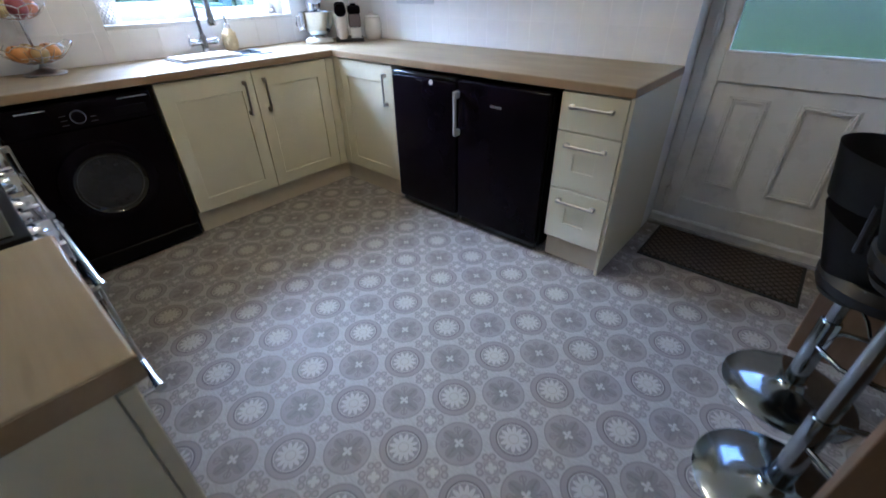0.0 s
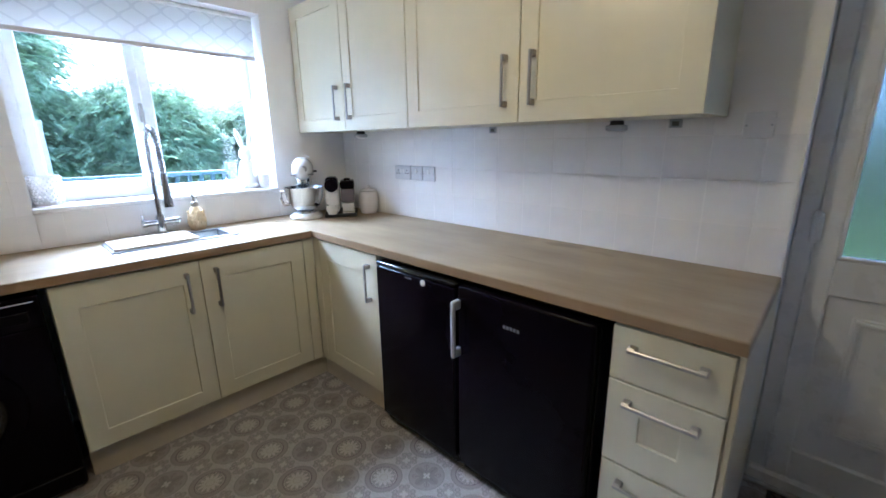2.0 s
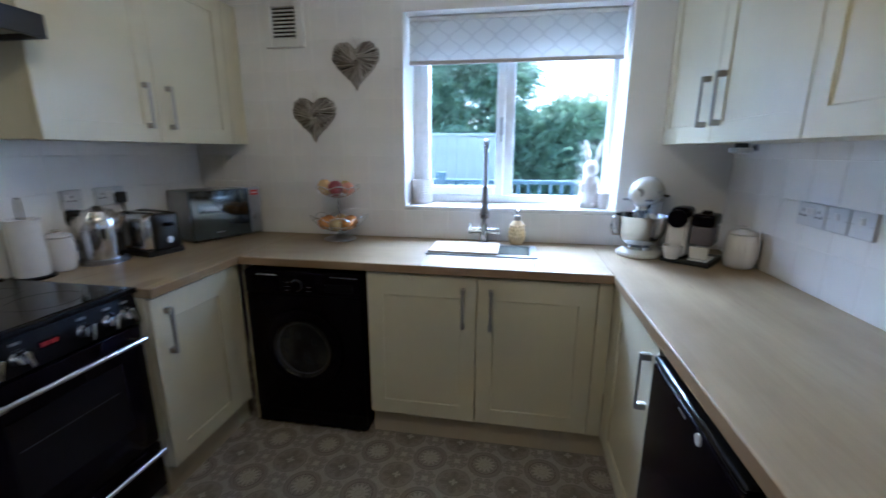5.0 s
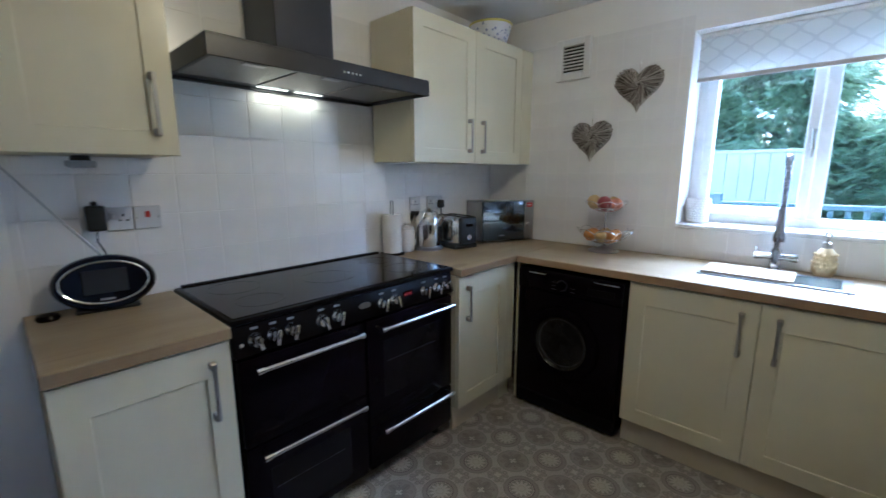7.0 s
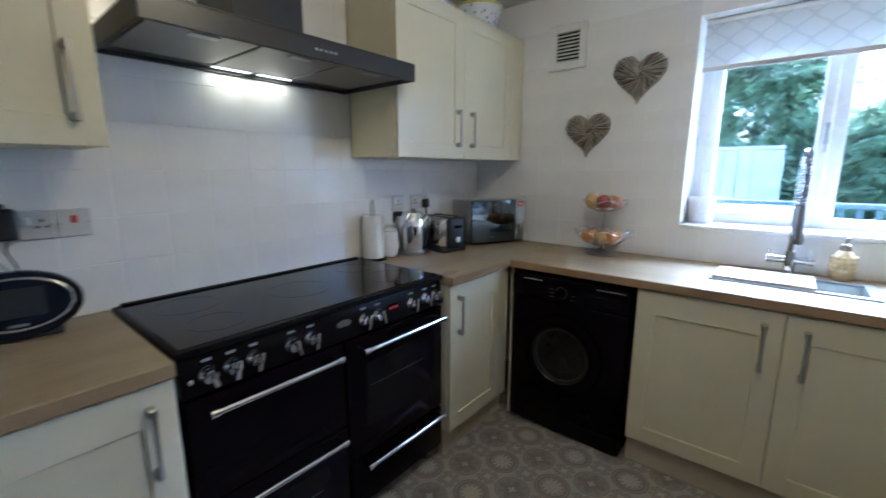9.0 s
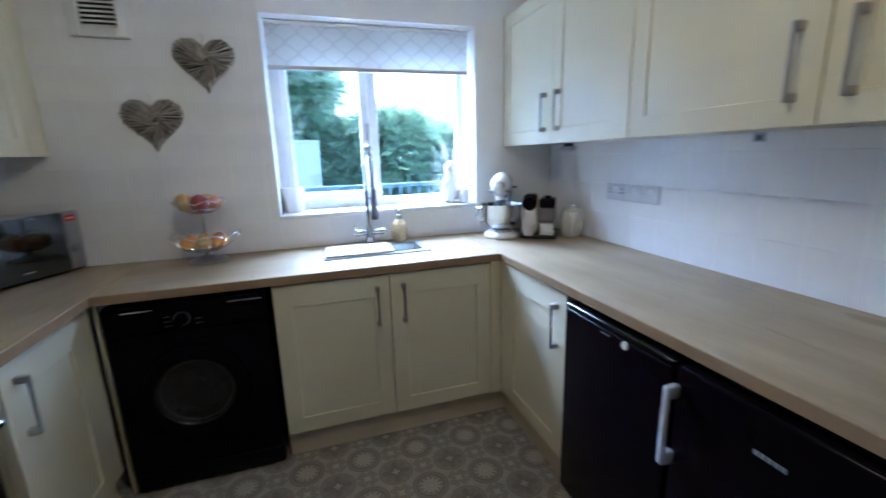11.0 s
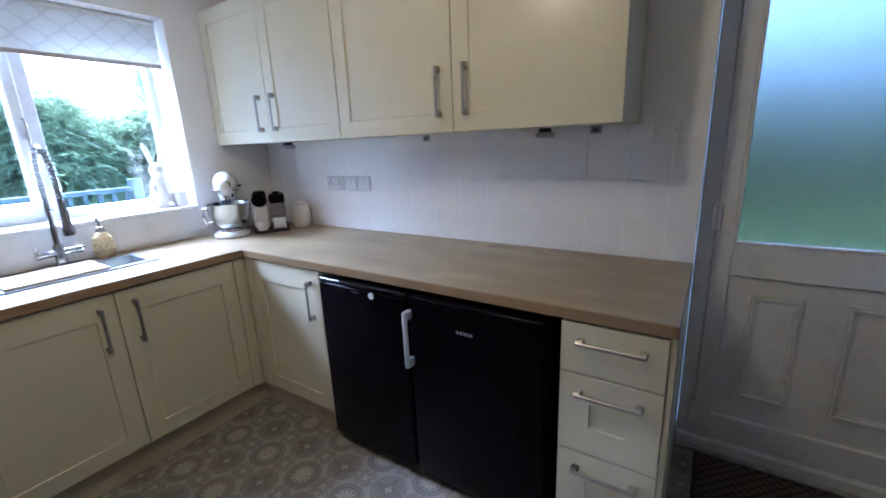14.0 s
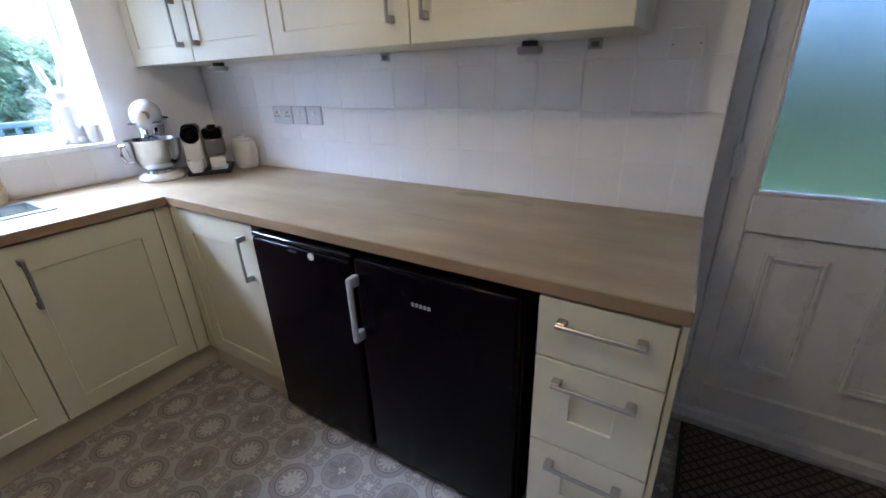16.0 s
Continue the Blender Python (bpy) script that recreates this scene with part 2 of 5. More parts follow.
def tube(points, radius, seg=8, bm=None, closed=False, flat=1.0):
    """A round rod along points; radius may be a function of 0..1."""
    bm = bm or bmesh.new()
    pts = [Vector(p) for p in points]
    n = len(pts)
    rings, up = [], Vector((0, 0, 1))
    for i, p in enumerate(pts):
        a = pts[(i - 1) % n] if (closed or i > 0) else p
        b = pts[(i + 1) % n] if (closed or i < n - 1) else p
        d = (b - a).normalized()
        side = d.cross(up)
        if side.length < 0.05:
            side = d.cross(Vector((0, 1, 0)))
        side.normalize()
        top = side.cross(d).normalized()
        r = radius(i / max(1, n - 1)) if callable(radius) else radius
        rings.append([bm.verts.new(p + r * (math.cos(2 * math.pi * k / seg) * side + flat * math.sin(2 * math.pi * k / seg) * top)) for k in range(seg)])
    for i in range(n if closed else n - 1):
        a, b = rings[i], rings[(i + 1) % n]
        for k in range(seg):
            bm.faces.new((a[k], a[(k + 1) % seg], b[(k + 1) % seg], b[k]))
    if not closed:
        bm.faces.new(rings[0][::-1])
        bm.faces.new(rings[-1])
    bmesh.ops.recalc_face_normals(bm, faces=bm.faces)
    return bm


def blob(center, radii, bm=None, u=16, v=10, bend=None):
    bm = bm or bmesh.new()
    r = bmesh.ops.create_uvsphere(bm, u_segments=u, v_segments=v, radius=1.0)
    for vert in r["verts"]:
        c = Vector((vert.co.x * radii[0], vert.co.y * radii[1], vert.co.z * radii[2]))
        vert.co = Vector(center) + (bend(c) if bend else c)
    return bm


def moved(bm, m):
    bm.transform(m)
    return bm


def part(name, bm, material, parent=None, label="", smooth=False, kind=""):
    """Links a bmesh as one mesh object under a thing or a part."""
    me = bpy.data.meshes.new(name)
    if smooth:
        for f in bm.faces:
            f.smooth = True
    bm.to_mesh(me)
    bm.free()
    me.materials.append(material)
    if smooth:
        me.set_sharp_from_angle(angle=radians(40))
    ob = new(name, me)
    ob.parent = parent
    return tagged(ob, label=label, kind=kind)


def thing(name, m, label, category, group=""):
    """An empty at the base of a thing; its parts are built in its own axes."""
    ob = new(name)
    ob.empty_display_size = 0.1
    ob.matrix_world = m
    return tagged(ob, label, category, group)


def structure(name, bm, material, label="", smooth=False, category=""):
    ob = part(name, bm, material, None, label, smooth, "structure")
    return tagged(ob, category=category or name.split("_")[0])


# ---- the room ----
WX, NY, SY, TOP = -2.73, 2.735, -0.275, 2.40
EX = 1.55
CT, CT_IN, N_FRONT, S_FRONT, N_END = 0.91, -2.126, 2.09, 0.37, -0.155

structure("floor", cube(WX - 0.3, EX + 0.1, SY - 0.1, 3.2, -0.05, 0.0), VINYL, "grey vinyl floor printed with rosettes and flowers")
structure("ceiling", cube(WX - 0.3, EX + 0.1, SY - 0.1, 3.2, TOP, TOP + 0.1), CEILING, "plain white painted ceiling")

# window wall, with the opening
W0, W1, WZ0, WZ1 = 1.045, 2.207, 1.085, 2.12
bm = bmesh.new()
box(bm, WX - 0.36, WX, SY - 0.1, W0, 0, TOP)
box(bm, WX - 0.36, WX, W1, NY + 0.28, 0, TOP)
box(bm, WX - 0.36, WX, W0, W1, 0, WZ0)
box(bm, WX - 0.36, WX, W0, W1, WZ1, TOP)
wall_west = structure("wall_west", bm, WHITE_WALL, "white painted wall with a window", category="wall")

# back-door wall: tiled stretch, then the door set back in its opening
D0, D1, DY = -0.157, 0.775, 2.90
bm = bmesh.new()
box(bm, WX, D0, NY, NY + 0.28, 0, TOP)
box(bm, D1, EX + 0.1, NY, NY + 0.28, 0, TOP)
box(bm, D0, D1, NY, NY + 0.28, 2.12, TOP)
wall_north = structure("wall_north", bm, WHITE_WALL, "white painted wall with the back door", category="wall")

# cooker wall, with a doorway to the hall
H0, H1 = 0.30, 1.10
bm = bmesh.new()
box(bm, WX, H0, SY - 0.12, SY, 0, TOP)
box(bm, H1, EX + 0.1, SY - 0.12, SY, 0, TOP)
box(bm, H0, H1, SY - 0.12, SY, 2.03, TOP)
wall_south = structure("wall_south", bm, WHITE_WALL, "white painted wall behind the cooker", category="wall")
structure("wall_east", cube(EX, EX + 0.1, SY, NY, 0, TOP), WHITE_WALL, "plain white wall", category="wall")

# hall beyond the doorway
HALL_BOARDS = wood("brown_hall_boards", (0.17, 0.115, 0.07), (0.28, 0.20, 0.13), along=0, rough=0.5)
structure("hall_floor", cube(WX + 1.5, EX + 0.1, -1.6, SY - 0.1, -0.045, 0.004), HALL_BOARDS, "brown wooden hall floor", category="floor")
bm = bmesh.new()
box(bm, WX + 1.5, EX + 0.1, -1.7, -1.6, 0, TOP)
box(bm, WX + 1.4, WX + 1.5, -1.7, SY - 0.12, 0, TOP)
box(bm, EX, EX + 0.1, -1.6, SY - 0.12, 0, TOP)
structure("hall_wall", bm, WHITE_WALL, "plain white hall wall", category="wall")
structure("hall_ceiling", cube(WX + 1.4, EX + 0.1, -1.7, SY - 0.1, TOP, TOP + 0.1), CEILING, "plain white hall ceiling", category="ceiling")
bm = bmesh.new()
for x0, x1 in ((H0 - 0.06, H0 + 0.005), (H1 - 0.005, H1 + 0.06)):
    box(bm, x0, x1, SY, SY + 0.016, 0, 2.09, 0.004)
box(bm, H0 + 0.005, H1 - 0.005, SY, SY + 0.016, 2.025, 2.09, 0.004)
box(bm, H0, H0 + 0.02, SY - 0.12, SY, 0, 2.03)
box(bm, H1 - 0.02, H1, SY - 0.12, SY, 0, 2.03)
structure("trim_hall_doorway", bm, UPVC, "white doorway architrave", category="trim")
bm = cube(-0.105, H0 - 0.06, SY, SY + 0.015, 0, 0.11, 0.004)
structure("baseboard_south", bm, UPVC, "white skirting board", category="baseboard")
bm = cube(D1 + 0.02, EX, NY - 0.015, NY, 0, 0.11, 0.004)
structure("baseboard_north", bm, UPVC, "white skirting board", category="baseboard")

# ---- window ----
GX = WX - 0.25
win = tagged(new("window_1"), "white plastic casement window, two lights, closed", "window", kind="structure")
bm = bmesh.new()
fx0, fx1 = GX - 0.06, GX + 0.01
MID = 1.62
box(bm, fx0, fx1, W0 - 0.02, W0 + 0.05, WZ0 + 0.005, WZ1, 0.004)
box(bm, fx0, fx1, W1 - 0.03, W1 + 0.03, WZ0 + 0.005, WZ1, 0.004)
box(bm, fx0, fx1, W0 + 0.05, W1 - 0.03, WZ0 + 0.005, WZ0 + 0.06, 0.004)
box(bm, fx0, fx1, W0 + 0.05, W1 - 0.03, WZ1 - 0.055, WZ1, 0.004)
box(bm, fx0, fx1, MID - 0.03, MID + 0.03, WZ0 + 0.06, WZ1 - 0.055, 0.004)
part("window_frame", bm, UPVC, win)
for y0, y1 in ((W0 + 0.045, MID - 0.025), (MID + 0.025, W1 - 0.025)):
    if y0 < 1.3:
        bm = bmesh.new()
        for a in ((y0, y0 + 0.05, WZ0 + 0.055, WZ1 - 0.05), (y1 - 0.05, y1, WZ0 + 0.055, WZ1 - 0.05), (y0 + 0.05, y1 - 0.05, WZ0 + 0.055, WZ0 + 0.11), (y0 + 0.05, y1 - 0.05, WZ1 - 0.10, WZ1 - 0.05)):
            box(bm, GX - 0.045, GX + 0.028, a[0], a[1], a[2], a[3], 0.006)
        part("opening_sash", bm, UPVC, win)
    p = part("pane", cube(GX - 0.03, GX - 0.024, y0, y1, WZ0 + 0.05, WZ1 - 0.05), CLEAR, win)
    p.visible_shadow = False
bm = cube(GX + 0.01, WX + 0.012, W0 - 0.004, W1 + 0.004, WZ0 - 0.012, WZ0 + 0.012, 0.004)
part("window_sill", bm, UPVC, win)
bm = bmesh.new()
box(bm, GX + 0.03, GX + 0.042, MID - 0.052, MID - 0.030, 1.50, 1.60, 0.003)
box(bm, GX + 0.042, GX + 0.06, MID - 0.049, MID - 0.033, 1.565, 1.59, 0.003)
tube([(GX + 0.055, MID - 0.041, 1.58), (GX + 0.062, MID - 0.041, 1.55), (GX + 0.062, MID - 0.041, 1.46)], 0.008, 8, bm, flat=0.6)
part("window_handle", bm, NICKEL, win, "chrome espagnolette handle")

# ---- back door ----
door = tagged(new("door_1"), "white plastic back door with an obscure glass upper pane, closed", "door", kind="structure")
bm = bmesh.new()
box(bm, D0 + 0.002, D0 + 0.062, DY - 0.005, DY + 0.07, 0, 2.12, 0.005)
box(bm, D1 - 0.062, D1 - 0.002, DY - 0.005, DY + 0.07, 0, 2.12, 0.005)
box(bm, D0 + 0.062, D1 - 0.062, DY - 0.005, DY + 0.07, 2.06, 2.118, 0.005)
part("door_frame", bm, UPVC, door)
L0, L1, LY = D0 + 0.0622, D1 - 0.0622, DY - 0.012
GL0, GL1, GZ0, GZ1 = -0.03, 0.645, 0.962, 1.97
bm = bmesh.new()
box(bm, L0, GL0, LY, LY + 0.06, 0.0655, 2.0595, 0.003)
box(bm, GL1, L1, LY, LY + 0.06, 0.0655, 2.0595, 0.003)
box(bm, GL0, GL1, LY, LY + 0.06, GZ1, 2.0595, 0.003)
box(bm, GL0, GL1, LY, LY + 0.06, 0.83, GZ0, 0.004)
box(bm, GL0, GL1, LY, LY + 0.06, 0.0655, 0.19, 0.003)
box(bm, GL0 - 0.005, GL1 + 0.005, LY + 0.018, LY + 0.05, 0.18, 0.84)
part("leaf", bm, UPVC, door)
bm = bmesh.new()
for a in ((GL0, GL0 + 0.012, GZ0, GZ1), (GL1 - 0.012, GL1, GZ0, GZ1), (GL0, GL1, GZ0, GZ0 + 0.012), (GL0, GL1, GZ1 - 0.012, GZ1)):
    box(bm, a[0], a[1], LY - 0.004, LY + 0.02, a[2], a[3], 0.003)
part("glazing_bead", bm, UPVC, door)
p = part("pane", cube(GL0 - 0.005, GL1 + 0.005, LY + 0.02, LY + 0.026, GZ0 - 0.005, GZ1 + 0.005), FROSTED, door)
for x0, x1 in ((0.045, 0.222), (0.335, 0.56)):
    bm = bmesh.new()
    for k, (d, h) in enumerate(((0.0, 0.006), (0.011, 0.017), (0.022, 0.007))):
        w = 0.012
        y1 = LY + 0.019
        z0, z1, a, b = 0.29 + d, 0.765 - d, x0 + d, x1 - d
        box(bm, a, a + w, y1 - h - 0.001, y1, z0, z1, 0.003)
        box(bm, b - w, b, y1 - h - 0.001, y1, z0, z1, 0.003)
        box(bm, a + w, b - w, y1 - h - 0.001, y1, z0, z0 + w, 0.003)
        box(bm, a + w, b - w, y1 - h - 0.001, y1, z1 - w, z1, 0.003)
    part("raised_panel", bm, UPVC, door)
for z in (0.19, 1.07, 1.9):
    bm = cube(D0 + 0.045, D0 + 0.075, LY - 0.016, LY - 0.001, z - 0.05, z + 0.05, 0.005)
    lathe([(0, -0.055), (0.009, -0.055), (0.009, 0.055), (0, 0.055)], 12, bm, (D0 + 0.058, LY - 0.016, z))
    part("hinge", bm, UPVC, door)
bm = cube(0.66, 0.70, LY - 0.010, LY, 0.93, 1.16, 0.006)
tube([(0.68, LY - 0.01, 1.06), (0.68, LY - 0.05, 1.06), (0.64, LY - 0.055, 1.06), (0.56, LY - 0.052, 1.058)], 0.009, 8, bm)
part("door_handle", bm, UPVC, door)
part("threshold", cube(D0 + 0.002, D1 - 0.002, DY - 0.03, DY + 0.2, 0.0, 0.065, 0.01), UPVC, door)
structure("threshold_strip", cube(D0 + 0.002, D1 - 0.002, NY + 0.11, NY + 0.133, 0.0, 0.02, 0.006), plain("worn_grey_sill", (0.35, 0.34, 0.33), 0.6, vary=0.3, scale=30), "worn grey door sill", category="threshold")

# ---- cabinets ----
HANDLE_L = 0.19


def bar_handle(length=HANDLE_L):
    """A flat bar on two square feet, along z, standing out towards -y."""
    bm = bmesh.new()
    h = length / 2
    for s in (-1, 1):
        box(bm, -0.009, 0.009, -0.028, 0.0, s * (h - 0.011) - 0.011, s * (h - 0.011) + 0.011, 0.002)
    box(bm, -0.006, 0.006, -0.034, -0.026, -h, h, 0.002)
    return bm


def shaker_door(w, h, z0=0.0, rail=0.075, top=None, thick=0.02, deep=0.006):
    """A framed door from x 0 to w, one mesh with a sunk middle panel; its face at y = 0."""
    bm = bmesh.new()
    top = rail if top is None else top

    def loop(d, y, inner=False):
        x0, x1, a, b = (rail + d, w - rail - d, z0 + rail + d, z0 + h - top - d) if inner else (d, w - d, z0 + d, z0 + h - d)
        return [bm.verts.new(p) for p in ((x0, y, a), (x1, y, a), (x1, y, b), (x0, y, b))]

    loops = [loop(0, thick), loop(0, 0.002), loop(0.002, 0), loop(-0.0015, 0, True), loop(0, 0.0015, True), loop(0.001, deep, True)]
    for p, q in zip(loops, loops[1:]):
        for i in range(4):
            bm.faces.new((p[i], p[(i + 1) % 4], q[(i + 1) % 4], q[i]))
    bm.faces.new(loops[0][::-1])
    bm.faces.new(loops[-1])
    bmesh.ops.recalc_face_normals(bm, faces=bm.faces)
    return bm


def add_door(unit, x, w, z0, h, handle=None, high=True, rail=0.075, top=None, length=HANDLE_L):
    """A door on a unit, x from its left side; handle: 'l' or 'r', near the top or the foot."""
    d = part("door", shaker_door(w - 0.003, h, 0, rail, top), CREAM, unit)
    d.location = (x + 0.0015, 0, z0)
    if handle:
        hd = part("handle", bar_handle(length), NICKEL, d, "brushed nickel bar handle")
        hx = 0.062 if handle == "l" else w - 0.062
        hd.location = (hx, 0, h - 0.05 - length / 2 if high else 0.06 + length / 2)
    return d


def carcass(unit, w, depth, z0, z1):
    part("body", cube(0.001, w - 0.001, 0.0225, depth, z0, z1, 0.001), CREAM, unit)


def base_unit(m, w, doors, label, depth=0.58, plinth=True, z0=0.135, z1=0.868):
    u = thing("base_cabinet", m, label, "cabinet", "fitted kitchen base cabinets")
    carcass(u, w, depth, z0, z1)
    for x, dw, hd in doors:
        add_door(u, x, dw, z0 + 0.003, z1 - z0 - 0.008, hd, top=0.105)
    if plinth:
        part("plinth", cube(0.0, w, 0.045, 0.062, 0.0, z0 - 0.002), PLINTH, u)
    return u


# under the window: sink cabinet with two doors, then the corner post
base_unit(pose(-2.142, 1.008, 0, 0, 0, 90), 1.03, [(0.0, 0.515, "r"), (0.515, 0.515, "l")], "cream shaker sink cabinet with two closed doors", plinth=False)
bm = cube(-2.163, -2.143, 2.040, 2.098, 0.135, 0.868, 0.001)
box(bm, -2.1435, -2.085, 2.1, 2.12, 0.135, 0.868, 0.001)
part("corner_post", bm, CREAM, None)
tagged(bpy.data.objects["corner_post"], "cream corner post between the cabinets", "cabinet trim", kind="structure")
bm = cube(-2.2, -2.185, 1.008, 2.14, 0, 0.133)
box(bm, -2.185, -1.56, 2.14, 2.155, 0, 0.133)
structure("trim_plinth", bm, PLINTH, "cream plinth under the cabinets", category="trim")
# north run
base_unit(pose(-2.085, 2.10, 0), 0.515, [(0.0, 0.515, "r")], "cream shaker corner cabinet with one closed door", plinth=False)
# between washing machine and cooker
base_unit(pose(-1.632, 0.352, 0, 0, 0, 180), 0.43, [(0.0, 0.43, "l")], "cream shaker cabinet beside the range cooker", plinth=True)
bm = cube(-2.142, -2.062, 0.330, 0.350, 0.135, 0.868, 0.001)
box(bm, -2.165, -2.0625, 0.290, 0.307, 0.0, 0.133)
structure("trim_corner_filler", bm, CREAM, "cream filler panel beside the washing machine", category="trim")
base_unit(pose(-0.113, 0.328, 0, 0, 0, 180), 0.43, [(0.0, 0.43, "r")], "cream shaker cabinet at the end of the cooker run", plinth=True)

# drawers
drw = thing("drawer_unit", pose(-0.468, 2.095, 0), "cream unit of three drawers at the worktop's end", "cabinet", "fitted kitchen base cabinets")
part("body", cube(0.001, 0.298, 0.0225, 0.60, 0.135, 0.868, 0.001), CREAM, drw)
part("end_panel", cube(0.2985, 0.3135, 0.006, 0.635, 0.0, 0.868, 0.001), CREAM, drw)
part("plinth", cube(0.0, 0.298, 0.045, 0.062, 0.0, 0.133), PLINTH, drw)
for z0, h, framed in ((0.696, 0.166, False), (0.418, 0.272, True), (0.140, 0.272, True)):
    bm = shaker_door(0.295, h, 0, 0.095) if framed else cube(0, 0.295, 0, 0.02, 0, h, 0.0022)
    d = part("drawer_front", bm, CREAM, drw)
    d.location = (0.0015, 0, z0)
    hd = part("handle", moved(bar_handle(0.195), Matrix.Rotation(radians(90), 4, "Y")), NICKEL, d, "brushed nickel bar handle")
    hd.location = (0.1475, 0, h - 0.055)


def wall_unit(m, w, doors, label, z0=1.442, z1=2.185, depth=0.335, rail=0.075):
    u = thing("wall_cabinet", m, label, "cabinet", "fitted kitchen wall cabinets")
    part("body", cube(0.001, w - 0.001, 0.0225, depth, z0, z1, 0.001), CREAM, u)
    for x, dw, hd in doors:
        add_door(u, x, dw, z0 - 0.002, z1 - z0, hd, high=False, rail=rail)
    return u


wall_unit(pose(-2.725, 2.395, 0), 1.075, [(0.0, 0.54, "r"), (0.54, 0.535, "l")], "cream shaker wall cabinet with two closed doors")
wall_unit(pose(-1.648, 2.395, 0), 1.268, [(0.0, 0.636, "r"), (0.636, 0.632, "l")], "cream shaker wall cabinet, wide, two closed doors")
wall_unit(pose(-1.60, 0.072, 0, 0, 0, 180), 1.0, [(0.0, 0.50, "r"), (0.50, 0.50, "l")], "cream shaker wall cabinet beside the cooker hood")
structure("trim_wall_filler", cube(-2.728, -2.602, 0.052, 0.071, 1.442, 2.185, 0.001), CREAM, "cream filler panel by the wall cabinet", category="trim")
wall_unit(pose(-0.113, 0.072, 0, 0, 0, 180), 0.425, [(0.0, 0.425, "r")], "cream shaker wall cabinet above the radio")

# ---- worktops ----
wk = thing("worktop", pose(CT_IN, N_FRONT, 0), "light oak-effect laminate worktop round the kitchen", "worktop")


def slab(name, x0, x1, y0, y1, parent, turn):
    """A worktop run in world metres; its grain follows its own x axis."""
    cx, cy = (x0 + x1) / 2, (y0 + y1) / 2
    a, b = ((y1 - y0) / 2, (x1 - x0) / 2) if turn else ((x1 - x0) / 2, (y1 - y0) / 2)
    ob = part(name, cube(-a, a, -b, b, 0.871, CT, 0.004, 2), OAK, parent)
    ob.matrix_basis = pose(cx - parent.location.x, cy - parent.location.y, 0, 0, 0, 90 if turn else 0)
    return ob


SINK = (-2.605, -2.335, 1.245, 1.79)
slab("back_run", WX + 0.001, SINK[0] + 0.03, SINK[2] + 0.02, SINK[3] - 0.02, wk, True)
slab("front_run", SINK[1] - 0.02, CT_IN, SINK[2] + 0.02, SINK[3] - 0.02, wk, True)
slab("machine_run", WX + 0.001, CT_IN, S_FRONT, SINK[2] + 0.02, wk, True)
slab("sink_run", WX + 0.001, CT_IN, SINK[3] - 0.02, N_FRONT, wk, True)
slab("long_run", WX + 0.001, N_END, N_FRONT, NY - 0.001, wk, False)
slab("cooker_run", WX + 0.001, -1.628, SY + 0.001, S_FRONT, wk, False)
ends = thing("worktop_end", pose(-0.32, 0.05, 0), "short oak-effect laminate worktop beside the cooker", "worktop")
slab("run", -0.545, -0.11, SY + 0.001, 0.342, ends, False)


def edge_band(x0, x1, y0, y1, parent):
    lx, ly = parent.location.x, parent.location.y
    part("edge_band", cube(x0 - lx, x1 - lx, y0 - ly, y1 - ly, 0.8725, 0.9065), OAK_EDGE, parent, "tan edge band")


edge_band(CT_IN, N_END, N_FRONT - 0.001, N_FRONT + 0.001, wk)
edge_band(N_END - 0.001, N_END + 0.001, N_FRONT, NY - 0.003, wk)
edge_band(CT_IN - 0.001, CT_IN + 0.001, S_FRONT, N_FRONT, wk)
edge_band(CT_IN, -1.63, S_FRONT - 0.001, S_FRONT + 0.001, wk)
edge_band(-0.544, -0.11, 0.341, 0.343, ends)
edge_band(-0.111, -0.109, SY + 0.003, 0.341, ends)

# ---- fridge and freezer ----
GREY_PLASTIC = plain("silver_grey_plastic", (0.40, 0.41, 0.43), 0.32, vary=0.03)
PRINT = plain("pale_print", (0.30, 0.30, 0.30), 0.5)
DIM = plain("dim_print", (0.10, 0.10, 0.10), 0.5)


# fridge door's top edge, added as a glossy strip to reflect the window
TOP_EDGE = plain("polished_black_edge", (0.004, 0.004, 0.005), 0.08, vary=0.1, Specular_IOR_Level=0.6)


def cold_box(x0, w, label, name):
    u = thing(name, pose(x0, 2.078, 0), label, name, "undercounter cold appliances")
    part("body", cube(0.004, w - 0.004, 0.05, 0.58, 0.02, 0.845, 0.006), BLACK_SATIN, u)
    top = 0.83 if name == "fridge" else 0.846
    d = part("door", cube(0.002, w - 0.002, 0, 0.046, 0.055, top, 0.012, 3), BLACK_GLOSS, u, smooth=True)
    if name == "fridge":
        part("door_top_edge", cube(0.002, w - 0.002, 0.002, 0.06, 0.831, 0.850, 0.009, 4), TOP_EDGE, u, smooth=True)
    part("kick_plate", cube(0.01, w - 0.01, 0.03, 0.05, 0.012, 0.052, 0.003), BLACK_PLASTIC, u)
    for fx in (0.05, w - 0.05):
        part("foot", lathe([(0, 0), (0.018, 0), (0.018, 0.02), (0, 0.02)], 12, at=(fx, 0.1, 0)), BLACK_PLASTIC, u)
    return u, d


